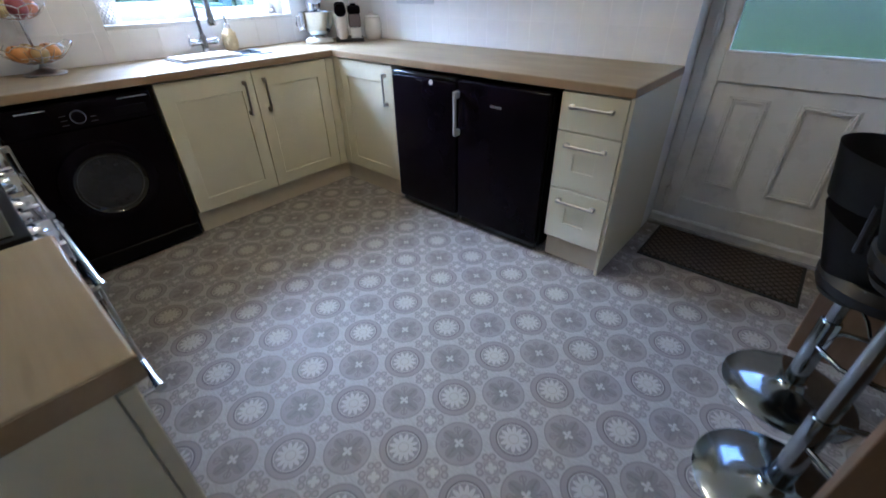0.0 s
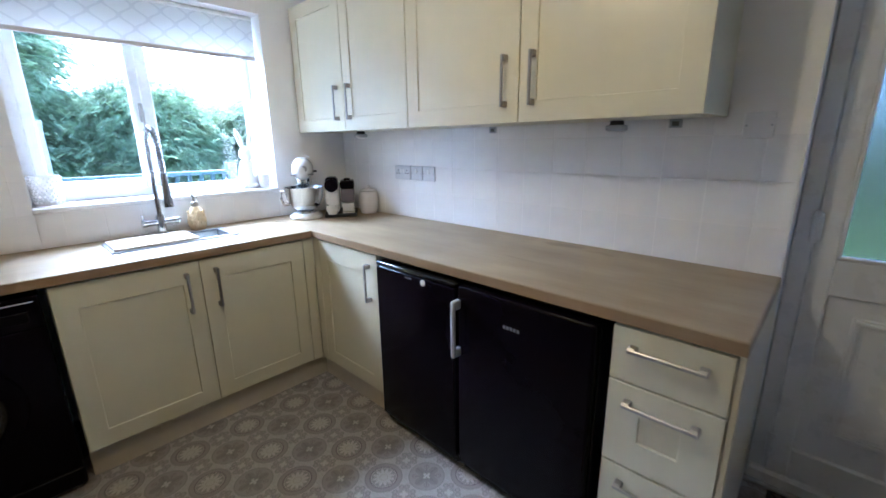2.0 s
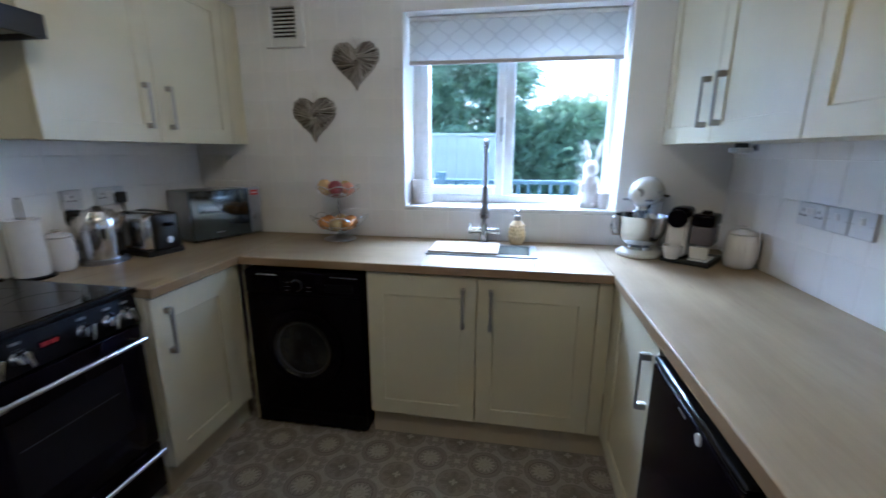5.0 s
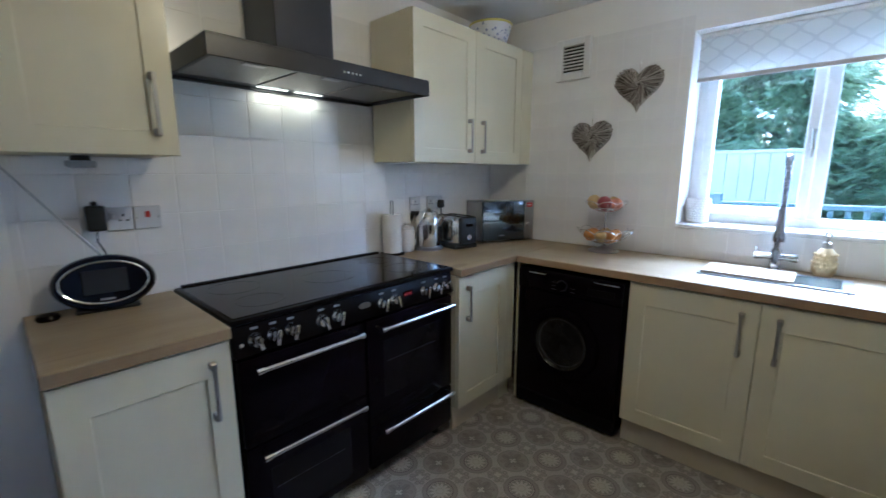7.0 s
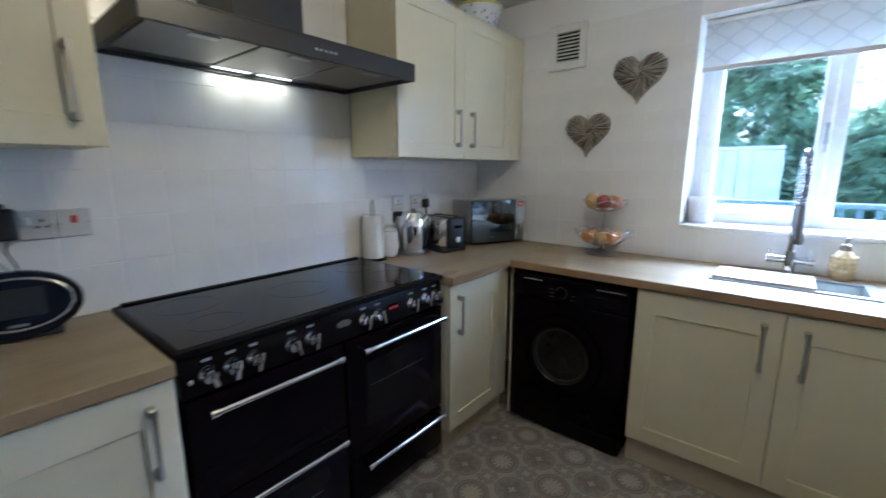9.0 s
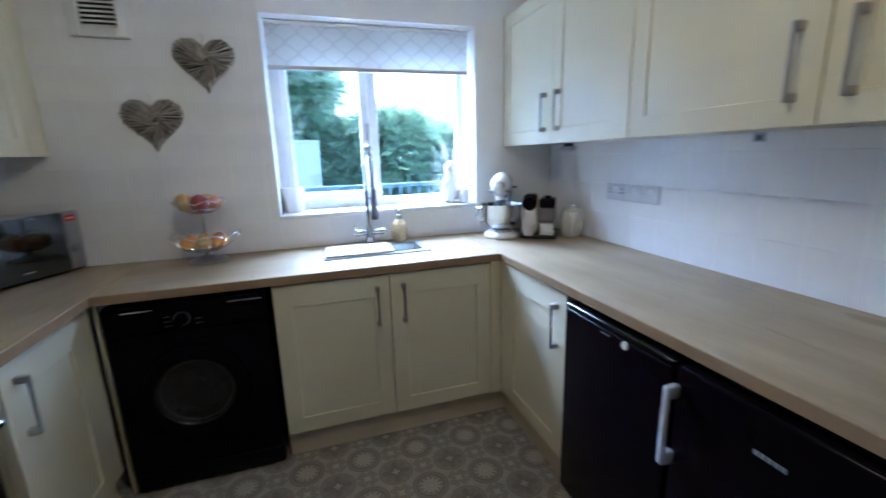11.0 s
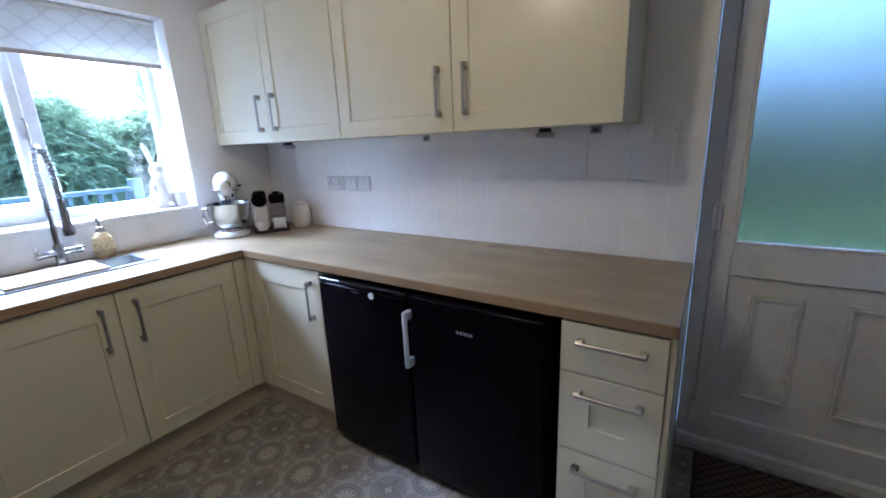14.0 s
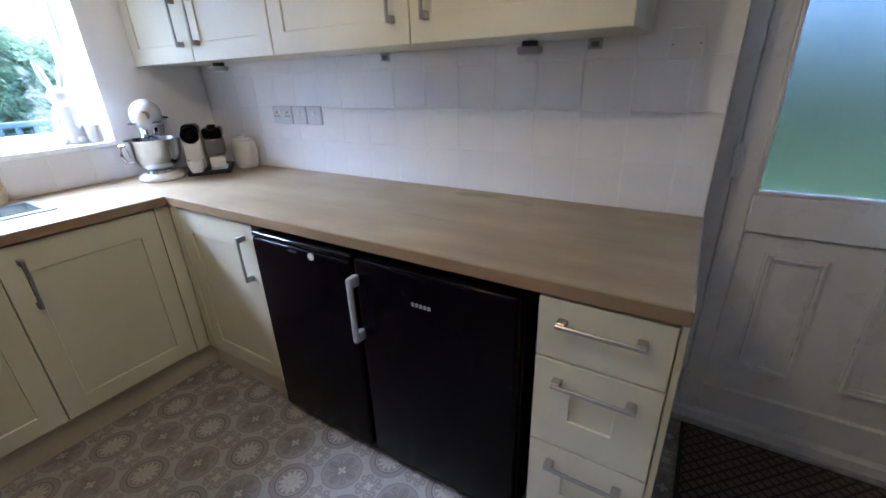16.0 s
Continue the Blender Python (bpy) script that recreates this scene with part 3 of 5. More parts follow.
fr, d = cold_box(-1.552, 0.488, "black undercounter fridge under the worktop, closed", "fridge")
part("badge", moved(lathe([(0, 0), (0.014, 0), (0.013, 0.004), (0, 0.004)], 20), Matrix.Translation((0.315, 0.001, 0.812)) @ Matrix.Rotation(radians(90), 4, "X")), WHITE_PLASTIC, d, "round pale badge", smooth=True)
part("logo", cube(0.205, 0.245, -0.0012, 0.002, 0.811, 0.817), DIM, d, "small grey lettering, unreadable")
fz, d = cold_box(-1.052, 0.545, "black undercounter freezer with a silver handle, closed", "freezer")
bm = bmesh.new()
box(bm, 0.0, 0.023, -0.03, 0.002, 0.756, 0.794, 0.007, 2)
box(bm, 0.0, 0.023, -0.03, 0.002, 0.560, 0.598, 0.007, 2)
box(bm, 0.001, 0.022, -0.043, -0.026, 0.560, 0.794, 0.008, 3)
part("handle", bm, GREY_PLASTIC, d, "silver-grey vertical handle", smooth=True)
for k in range(5):
    part("logo_bar", cube(0.216 + k * 0.014, 0.226 + k * 0.014, -0.0015, 0.002, 0.738, 0.750, 0.0005), PRINT, d, "pale bar of an unreadable nameplate")

# ---- washing machine ----
wm = thing("washing_machine", pose(-2.133, 0.386, 0, 0, 0, 90), "black front-loading washing machine under the worktop, closed", "washing machine")
part("body", cube(0, 0.60, 0.012, 0.56, 0.015, 0.848, 0.008, 2), BLACK_GLOSS, wm, smooth=True)
part("front_panel", cube(0.002, 0.598, 0, 0.016, 0.10, 0.725, 0.006, 2), BLACK_GLOSS, wm, smooth=True)
part("kick_panel", cube(0.004, 0.596, 0.002, 0.016, 0.02, 0.097, 0.004), BLACK_SATIN, wm)
fascia = part("control_panel", cube(0.002, 0.598, -0.006, 0.016, 0.728, 0.845, 0.008, 2), BLACK_GLOSS, wm, smooth=True)
part("detergent_drawer", cube(0.02, 0.185, -0.011, -0.004, 0.742, 0.832, 0.005, 2), BLACK_GLOSS, fascia, smooth=True)
part("trim_line", cube(0.075, 0.18, -0.014, -0.0105, 0.826, 0.831, 0.001), CHROME, fascia, "thin chrome line")
part("trim_line", cube(0.45, 0.58, -0.010, -0.0055, 0.826, 0.831, 0.001), CHROME, fascia, "thin chrome line")
part("display", cube(0.42, 0.56, -0.0085, -0.0055, 0.755, 0.795, 0.001), BLACK_SATIN, fascia)
for i in range(5):
    part("print", cube(0.215 if i < 3 else 0.325, 0.24 if i < 3 else 0.35, -0.0072, -0.0055, 0.752 + 0.02 * (i % 3), 0.7545 + 0.02 * (i % 3)), DIM, fascia)


def facing(bm, x, y, z):
    """Turns a lathe's +z towards the front (-y) and sets its foot at a place."""
    return moved(bm, Matrix.Translation((x, y, z)) @ Matrix.Rotation(radians(90), 4, "X"))


knob = part("programme_knob", facing(lathe([(0, 0), (0.033, 0), (0.033, 0.006), (0.026, 0.008), (0.024, 0.024), (0, 0.025)], 28), 0.28, -0.006, 0.782), BLACK_GLOSS, fascia, smooth=True)
part("knob_ring", facing(lathe([(0.026, 0.0), (0.030, 0.0), (0.030, 0.0095), (0.026, 0.0095)], 28), 0.28, -0.006, 0.782), STEEL, fascia, "silver ring round the knob", smooth=True)
wd = part("porthole_door", facing(lathe([(0.150, 0.004), (0.155, 0.022), (0.178, 0.03), (0.205, 0.022), (0.212, 0.0), (0.15, 0.0)], 48), 0.29, 0.0, 0.455), BLACK_GLOSS, wm, smooth=True)
part("porthole_glass", facing(lathe([(0.152, 0.022), (0.146, 0.014), (0.138, 0.012), (0.132, 0.0075), (0.12, 0.007), (0.10, 0.0055), (0, 0.004)], 40), 0.29, 0.0, 0.455), plain("smoked_bowl", (0.015, 0.0145, 0.015), 0.13, vary=0.3, scale=14), wd, smooth=True)
part("glass_rim", facing(lathe([(0.128, 0.0), (0.134, 0.012), (0.137, 0.012), (0.14, 0.0)], 40), 0.29, 0.0, 0.455), plain("smoked_rim", (0.05, 0.048, 0.05), 0.2), wd, "smoky moulded rim", smooth=True)
part("door_catch", cube(0.465, 0.492, -0.032, -0.015, 0.42, 0.49, 0.005, 2), BLACK_GLOSS, wd, smooth=True)
for fx in (0.06, 0.54):
    part("foot", lathe([(0, 0), (0.02, 0), (0.02, 0.016), (0, 0.016)], 12, at=(fx, 0.08, 0)), RUBBER, wm)
structure("trim_machine_gap", cube(-2.70, -2.165, 0.356, 0.372, 0, 0.868), CREAM, "cream side panel beside the washing machine", category="trim")

# ---- range cooker ----
CW = 1.068
ck = thing("range_cooker", pose(-0.554, 0.318, 0, 0, 0, 180), "black range cooker with chrome handles and knobs", "cooker")
part("body", cube(0.0, CW, 0.03, 0.585, 0.07, 0.895, 0.004), BLACK_SATIN, ck)
HOB = plain("black_ceramic_glass", (0.005, 0.0045, 0.0055), 0.1, vary=0.1, Specular_IOR_Level=0.22)
hob = part("hob", cube(-0.004, CW + 0.004, 0.0, 0.59, 0.897, 0.917, 0.006, 2), BLACK_SATIN, ck, smooth=True)
part("hob_glass", cube(0.012, CW - 0.012, 0.02, 0.56, 0.912, 0.9195, 0.002), HOB, hob)
RINGS = plain("grey_hob_print", (0.012, 0.012, 0.013), 0.15)
for x, y, r in ((0.17, 0.17, 0.085), (0.17, 0.41, 0.10), (0.535, 0.29, 0.115), (0.89, 0.17, 0.10), (0.89, 0.41, 0.085)):
    part("cooking_zone", lathe([(r, 0), (r, 0.0006), (r - 0.003, 0.0006), (r - 0.003, 0)], 40, at=(x, y, 0.9195)), RINGS, hob, "faint printed ring")
part("back_vent", cube(0.02, CW - 0.02, 0.562, 0.588, 0.915, 0.926, 0.003), BLACK_SATIN, hob)
bm = cube(0.0, CW, -0.004, 0.045, 0.785, 0.897, 0.008, 2)
for v in bm.verts:
    if v.co.y < 0.02:
        v.co.y += (v.co.z - 0.785) / 0.112 * 0.018
fascia = part("control_panel", bm, BLACK_SATIN, ck, smooth=True)
KX = (0.073, 0.138, 0.203, 0.324, 0.393, 0.615, 0.684, 0.868, 0.953, 1.016)
for i, kx in enumerate(KX):
    kn = part("knob", facing(lathe([(0, 0), (0.026, 0), (0.025, 0.006), (0.021, 0.010), (0.019, 0.024), (0, 0.025)], 24), kx, 0.006, 0.835), CHROME, fascia, "chrome control knob", smooth=True)
    part("grip", moved(cube(-0.007, 0.007, -0.038, 0.002, -0.028, 0.026, 0.003, 2), Matrix.Translation((kx, 0, 0.835)) @ Matrix.Rotation(radians((-18, 8, 14)[i % 3]), 4, "Y")), CHROME, kn, smooth=True)
    part("print", cube(kx - 0.012, kx + 0.012, 0.0078, 0.013, 0.872, 0.879), PRINT, fascia)
part("indicator", facing(lathe([(0, 0), (0.007, 0), (0.006, 0.005), (0, 0.006)], 14), 0.028, 0.006, 0.828), WHITE_PLASTIC, fascia, smooth=True)
bm = facing(lathe([(0, 0), (0.026, 0), (0.026, 0.002), (0, 0.0025)], 32), 0, 0, 0)
bm.transform(Matrix.Translation((0.525, 0.006, 0.845)) @ Matrix.Diagonal((1.15, 1, 0.55, 1)))
part("nameplate", bm, STEEL, fascia, "oval silver nameplate", smooth=True)
part("clock_window", cube(0.735, 0.79, 0.0035, 0.012, 0.832, 0.857, 0.001), BLACK_GLOSS, fascia)
g = Graph("red_led")
RED = g.put(Base_Color=(0.2, 0.01, 0.01), Emission_Color=(1.0, 0.05, 0.04), Emission_Strength=0.006)
for i in range(4):
    x = 0.743 + i * 0.011 + (0.003 if i > 1 else 0)
    part("digit", cube(x, x + 0.007, 0.0022, 0.006, 0.838, 0.851), RED, fascia, "lit red clock figure")


def oven_door(x0, x1, z0, z1, hz, window, label):
    d = part("oven_door", cube(x0, x1, 0.0, 0.035, z0, z1, 0.006, 2), BLACK_GLOSS, ck, label, smooth=True)
    if window:
        a, b, c, e = window
        part("window", cube(a, b, -0.002, 0.004, c, e, 0.0015), plain("oven_glass", (0.007, 0.006, 0.007), 0.14, Specular_IOR_Level=0.14), d, "dark oven window")
        for k in (0.62,):
            zz = c + (e - c) * k
            part("shelf_line", cube(a + 0.02, b - 0.03, -0.0026, -0.0015, zz, zz + 0.004), plain("shelf_glint", (0.03, 0.03, 0.03), 0.4), d)
    bm = bmesh.new()
    h0, h1 = x0 + 0.045, x1 - 0.045
    hz += 0.018
    tube([(h0, -0.05, hz), (h1, -0.05, hz)], 0.0095, 14, bm)
    for hx in (h0 + 0.006, h1 - 0.006):
        tube([(hx - 0.011, -0.05, hz), (hx + 0.011, -0.05, hz)], 0.0125, 14, bm)
        tube([(hx, -0.048, hz), (hx, 0.003, hz)], 0.008, 10, bm)
    part("handle", bm, CHROME, d, "chrome bar handle", smooth=True)


oven_door(0.008, 0.515, 0.455, 0.775, 0.727, None, "grill door")
oven_door(0.008, 0.515, 0.075, 0.447, 0.410, (0.085, 0.425, 0.115, 0.345), "lower oven door")
oven_door(0.527, CW - 0.008, 0.285, 0.775, 0.720, (0.61, 0.965, 0.40, 0.665), "tall oven door")
oven_door(0.527, CW - 0.008, 0.075, 0.277, 0.250, None, "storage drawer")
for fx in (0.06, CW - 0.06):
    for fy in (0.08, 0.5):
        part("foot", lathe([(0, 0), (0.022, 0), (0.018, 0.072), (0, 0.072)], 12, at=(fx, fy, 0)), BLACK_PLASTIC, ck)

# ---- cooker hood ----
hd = thing("cooker_hood", pose(-1.09, SY, 1.745), "black chimney cooker hood with its lamps lit", "cooker hood")
bm = bmesh.new()
X, D = 0.49, 0.478
box(bm, -X, X, D - 0.012, D, 0, 0.066, 0.002)
box(bm, -X, -X + 0.012, 0.001, D - 0.012, 0, 0.066, 0.002)
box(bm, X - 0.012, X, 0.001, D - 0.012, 0, 0.066, 0.002)
box(bm, -X + 0.012, X - 0.012, 0.001, 0.02, 0, 0.066)
box(bm, -X, X, 0.001, D, 0.060, 0.070, 0.002)
part("canopy", bm, HOOD_BLACK, hd)
part("chimney", cube(-0.14 + 0.04, 0.13 + 0.03, 0.001, 0.275, 0.070, TOP - 1.745 - 0.002, 0.002), HOOD_BLACK, hd)
FILTER = plain("aluminium_filter", (0.30, 0.29, 0.27), 0.45, 0.8, vary=0.12, scale=140)
for i in range(3):
    x0 = -0.46 + i * 0.31
    f = part("filter", cube(x0, x0 + 0.30, 0.075, 0.44, 0.012, 0.02, 0.002), FILTER, hd, "grey mesh filter panel")
    part("catch", cube(x0 + 0.11, x0 + 0.19, 0.385, 0.42, 0.008, 0.013, 0.001), STEEL, f)
part("lamp_strip", cube(-X + 0.012, X - 0.012, 0.02, 0.074, 0.012, 0.022), HOOD_BLACK, hd)
g = Graph("lit_lamp_lens")
LAMP = g.put(Base_Color=(0.9, 0.85, 0.7), Emission_Color=(1.0, 0.80, 0.45), Emission_Strength=0.2)
for i, x in enumerate((-0.10, 0.075)):
    l = part("lamp", cube(x - 0.07, x + 0.07, 0.036, 0.058, 0.0095, 0.0125, 0.001), LAMP, hd, "lit hood lamp")
    lamp = new("hood_lamp", bpy.data.lights.new("hood_lamp", "AREA"))
    lamp.data.shape, lamp.data.size, lamp.data.size_y = "RECTANGLE", 0.13, 0.035
    lamp.data.energy, lamp.data.color = 0.015, (1.0, 0.76, 0.40)
    lamp.matrix_world = pose(-1.09 + x, SY + 0.047, 1.745 + 0.004)
for i in range(5):
    part("button", moved(lathe([(0, 0), (0.006, 0), (0.005, 0.004), (0, 0.0045)], 14), Matrix.Translation((-0.01 - i * 0.019, D, 0.030)) @ Matrix.Rotation(radians(-90), 4, "X")), CHROME, hd, "small silver push button", smooth=True)

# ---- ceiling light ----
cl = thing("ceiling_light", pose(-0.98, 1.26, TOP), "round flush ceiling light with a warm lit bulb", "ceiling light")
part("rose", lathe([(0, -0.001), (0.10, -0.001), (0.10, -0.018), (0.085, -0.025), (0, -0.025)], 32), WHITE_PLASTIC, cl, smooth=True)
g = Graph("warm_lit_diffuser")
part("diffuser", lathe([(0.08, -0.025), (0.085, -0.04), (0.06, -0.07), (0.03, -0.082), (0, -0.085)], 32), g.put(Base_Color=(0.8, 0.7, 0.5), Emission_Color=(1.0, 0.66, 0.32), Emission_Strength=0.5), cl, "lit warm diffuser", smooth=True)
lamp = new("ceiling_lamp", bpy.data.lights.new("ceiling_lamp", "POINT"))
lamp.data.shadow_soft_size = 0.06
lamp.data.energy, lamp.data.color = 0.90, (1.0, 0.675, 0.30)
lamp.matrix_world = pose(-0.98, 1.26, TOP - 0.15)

# ---- sink, tap, soap ----
SINKM = plain("dark_grey_steel", (0.34, 0.37, 0.41), 0.3, 0.9, vary=0.12, scale=25)
sk = thing("sink", pose(SINK[0], SINK[2], CT), "dark grey inset sink, part covered by a board", "sink")
sw, sl = SINK[1] - SINK[0], SINK[3] - SINK[2]
bm = bmesh.new()
t = 0.035
box(bm, 0, t, 0, sl, -0.004, 0.006, 0.002)
box(bm, sw - t, sw, 0, sl, -0.004, 0.006, 0.002)
box(bm, t, sw - t, 0, t, -0.004, 0.006, 0.002)
box(bm, t, sw - t, sl - t, sl, -0.004, 0.006, 0.002)
part("rim", bm, SINKM, sk)
bm = bmesh.new()
box(bm, t - 0.004, t, t, sl - t, -0.17, 0.002)
box(bm, sw - t, sw - t + 0.004, t, sl - t, -0.17, 0.002)
box(bm, t, sw - t, t - 0.004, t, -0.17, 0.002)
box(bm, t, sw - t, sl - t, sl - t + 0.004, -0.17, 0.002)
box(bm, t, sw - t, t, sl - t, -0.174, -0.17)
part("bowl", bm, SINKM, sk)
BOARD = wood("pale_beech", (0.62, 0.52, 0.40), (0.74, 0.65, 0.53), along=1, rough=0.5)
bd = thing("chopping_board", pose(SINK[0] + 0.012, SINK[2] + 0.012, CT + 0.0065), "pale beech chopping board lying over the sink", "chopping board")
part("board", cube(0, sw - 0.03, 0, 0.345, 0, 0.011, 0.004, 2), BOARD, bd, smooth=True)

TAP_CHROME = plain("polished_tap_chrome", (0.52, 0.54, 0.57), 0.14, 1.0, vary=0.05)
tp = thing("kitchen_tap", pose(-2.645, 1.512, CT), "chrome kitchen tap with a spring hose", "tap")
part("base", lathe([(0, 0), (0.03, 0), (0.03, 0.008), (0.021, 0.014), (0.021, 0.10), (0.017, 0.11), (0, 0.11)], 24), TAP_CHROME, tp, smooth=True)
part("cross_body", tube([(0, -0.062, 0.07), (0, 0.062, 0.07)], 0.016, 14), TAP_CHROME, tp, smooth=True)
for s in (-1, 1):
    lv = part("lever", tube([(0, s * 0.062, 0.07), (0, s * 0.085, 0.07)], 0.019, 14), TAP_CHROME, tp, smooth=True)
    part("lever_arm", tube([(0, s * 0.076, 0.085), (0.005, s * 0.08, 0.115)] if s < 0 else [(0.012, s * 0.08, 0.075), (0.045, s * 0.083, 0.082)], 0.005, 8), TAP_CHROME, lv, smooth=True)
part("riser", tube([(0, 0, 0.10), (0, 0, 0.33)], 0.012, 12), TAP_CHROME, tp, smooth=True)


def hose(s):
    """The hose's line from the riser, over the arch, down to the spray head; s from 0 to 1."""
    if s < 0.35:
        return Vector((0, 0, 0.29 + s / 0.35 * 0.17))
    if s < 0.75:
        a = math.pi * (s - 0.35) / 0.40
        return Vector((0.075 - 0.075 * math.cos(a), 0.012 * (s - 0.35) / 0.40, 0.46 + 0.082 * math.sin(a)))
    return Vector((0.15 + 0.012 * (s - 0.75) / 0.25, 0.012, 0.46 - (s - 0.75) / 0.25 * 0.13))


part("hose", tube([hose(i / 40) for i in range(41)], 0.009, 8), GREY_PLASTIC, tp, "grey hose inside the spring", smooth=True)
pts = []
N = 44 * 10
for i in range(N + 1):
    s = i / N
    c, d = hose(s), (hose(min(1, s + 0.01)) - hose(max(0, s - 0.01))).normalized()
    side = Vector((0, 1, 0))
    other = d.cross(side).normalized()
    a = 2 * math.pi * 44 * s
    pts.append(c + 0.014 * (math.cos(a) * side + math.sin(a) * other))
part("spring", tube(pts, 0.0026, 5), TAP_CHROME, tp, "chrome coil spring", smooth=True)
part("spray_head", lathe([(0, 0.0), (0.022, 0.0), (0.024, 0.02), (0.017, 0.06), (0.014, 0.16), (0, 0.165)], 20, at=(0.162, 0.012, 0.165)), TAP_CHROME, tp, smooth=True)
part("docking_arm", tube([(0, 0, 0.27), (0.08, 0.006, 0.27), (0.16, 0.012, 0.262)], 0.006, 8), TAP_CHROME, tp, smooth=True)

GOLD = plain("pale_gold_glaze", (0.70, 0.58, 0.36), 0.42, 0.75, vary=0.12, scale=30)
sp = thing("soap_dispenser", pose(-2.668, 1.69, CT) @ Matrix.Scale(1.15, 4), "gold pineapple-shaped soap dispenser beside the sink", "soap dispenser")
bm = lathe([(0, 0), (0.028, 0), (0.036, 0.02), (0.039, 0.05), (0.035, 0.085), (0.024, 0.105), (0.015, 0.115), (0, 0.115)], 28)
for v in bm.verts:
    r = math.hypot(v.co.x, v.co.y)
    if 0.01 < v.co.z < 0.10 and r > 0.02:
        a = math.atan2(v.co.y, v.co.x)
        k = 1 + 0.07 * math.cos(7 * a + v.co.z * 160) * math.cos(7 * a - v.co.z * 160)
        v.co.x *= k
        v.co.y *= k
part("bottle", bm, GOLD, sp, smooth=True)
for row in range(5):
    for k in range(12):
        a = 2 * math.pi * (k + 0.5 * (row % 2)) / 12
        z = 0.02 + row * 0.017
        r = 0.037 if row in (1, 2) else 0.034
        part("bump", blob((r * math.cos(a), r * math.sin(a), z), (0.005, 0.005, 0.007), u=6, v=5), GOLD, sp, smooth=True)
part("collar", lathe([(0.016, 0.112), (0.018, 0.118), (0.014, 0.135), (0.006, 0.138), (0.006, 0.165), (0, 0.165)], 18), NICKEL, sp, smooth=True)
part("spout", tube([(0, 0, 0.168), (0.02, 0, 0.168), (0.045, 0, 0.162)], 0.0055, 10), NICKEL, sp, smooth=True)
part("pump_top", lathe([(0, 0.160), (0.011, 0.160), (0.011, 0.178), (0, 0.18)], 16), NICKEL, sp, smooth=True)

# ---- stand mixer ----
mx = thing("stand_mixer", pose(-2.612, 2.332, CT, 0, 0, 60) @ Matrix.Scale(1.04, 4), "white stand mixer with a polished steel bowl", "stand mixer")
CREAMWHITE = plain("glossy_white_enamel", (0.80, 0.78, 0.73), 0.16, vary=0.02)
bm = lathe([(0, 0), (0.092, 0), (0.098, 0.008), (0.095, 0.02), (0.075, 0.03), (0.07, 0.034), (0, 0.034)], 32, at=(0, -0.10, 0))
for v in bm.verts:
    if v.co.y > -0.10:
        v.co.y = -0.10 + (v.co.y + 0.10) * 2.1
part("base", bm, CREAMWHITE, mx, smooth=True)
bm = bmesh.new()
tube([(0, 0.06, 0.02), (0, 0.07, 0.10), (0, 0.075, 0.18), (0, 0.06, 0.25)], lambda s: 0.052 - 0.012 * math.sin(s * math.pi), 16, bm)
part("column", bm, CREAMWHITE, mx, smooth=True)
part("head", blob((0, -0.05, 0.295), (0.064, 0.18, 0.07), u=24, v=16), CREAMWHITE, mx, smooth=True)
part("attachment_hub", facing(lathe([(0, 0), (0.019, 0), (0.019, 0.014), (0.015, 0.018), (0, 0.018)], 24), 0.012, -0.203, 0.302), NICKEL, mx, "chrome hub disc", smooth=True)
part("trim_band", moved(cube(-0.0635, 0.0635, -0.16, 0.08, -0.004, 0.004, 0.001), Matrix.Translation((0, -0.03, 0.268))), STEEL, mx, "steel band round the head")
part("logo", cube(0.052, 0.064, -0.10, -0.03, 0.292, 0.306, 0.002), STEEL, mx, "small grey lettering, unreadable")
part("bowl", lathe([(0, 0.042), (0.045, 0.042), (0.05, 0.05), (0.082, 0.075), (0.107, 0.12), (0.114, 0.185), (0.119, 0.192), (0.111, 0.19), (0.102, 0.12), (0.076, 0.078), (0, 0.06)], 36, at=(0, -0.10, 0)), plain("polished_steel", (0.62, 0.66, 0.73), 0.14, 1.0, vary=0.04), mx, "polished steel bowl", smooth=True)
part("bowl_foot", lathe([(0, 0.034), (0.062, 0.034), (0.058, 0.046), (0, 0.046)], 28, at=(0, -0.10, 0)), CHROME, mx, smooth=True)
part("bowl_handle", tube([(-0.107, -0.10, 0.165), (-0.132, -0.085, 0.165), (-0.137, -0.085, 0.12), (-0.125, -0.085, 0.085), (-0.093, -0.10, 0.09)], 0.005, 8, flat=1.6), CHROME, mx, smooth=True)
part("beater_shaft", lathe([(0, 0.15), (0.01, 0.15), (0.012, 0.20), (0.036, 0.205), (0.04, 0.25), (0, 0.25)], 24, at=(0, -0.10, 0)), CHROME, mx, smooth=True)
part("speed_lever", tube([(0.06, 0.02, 0.275), (0.082, 0.015, 0.275)], 0.006, 8), BLACK_PLASTIC, mx, smooth=True)

# ---- coffee machine ----
cm = thing("coffee_machine", pose(-2.425, 2.48, CT, 0, 0, 54) @ Matrix.Scale(1.07, 4), "black and cream pod coffee machine beside the mixer", "coffee machine")
part("base", cube(-0.095, 0.095, -0.075, 0.13, 0, 0.022, 0.005, 2), BLACK_PLASTIC, cm, smooth=True)
part("brewing_body", cube(-0.088, -0.005, -0.06, 0.12, 0.022, 0.20, 0.022, 4), CERAMIC, cm, "cream body", smooth=True)
part("brew_head", facing(lathe([(0, 0), (0.037, 0), (0.04, 0.012), (0.036, 0.022), (0, 0.024)], 28), -0.046, -0.056, 0.19), BLACK_GLOSS, cm, "round black brewing head", smooth=True)
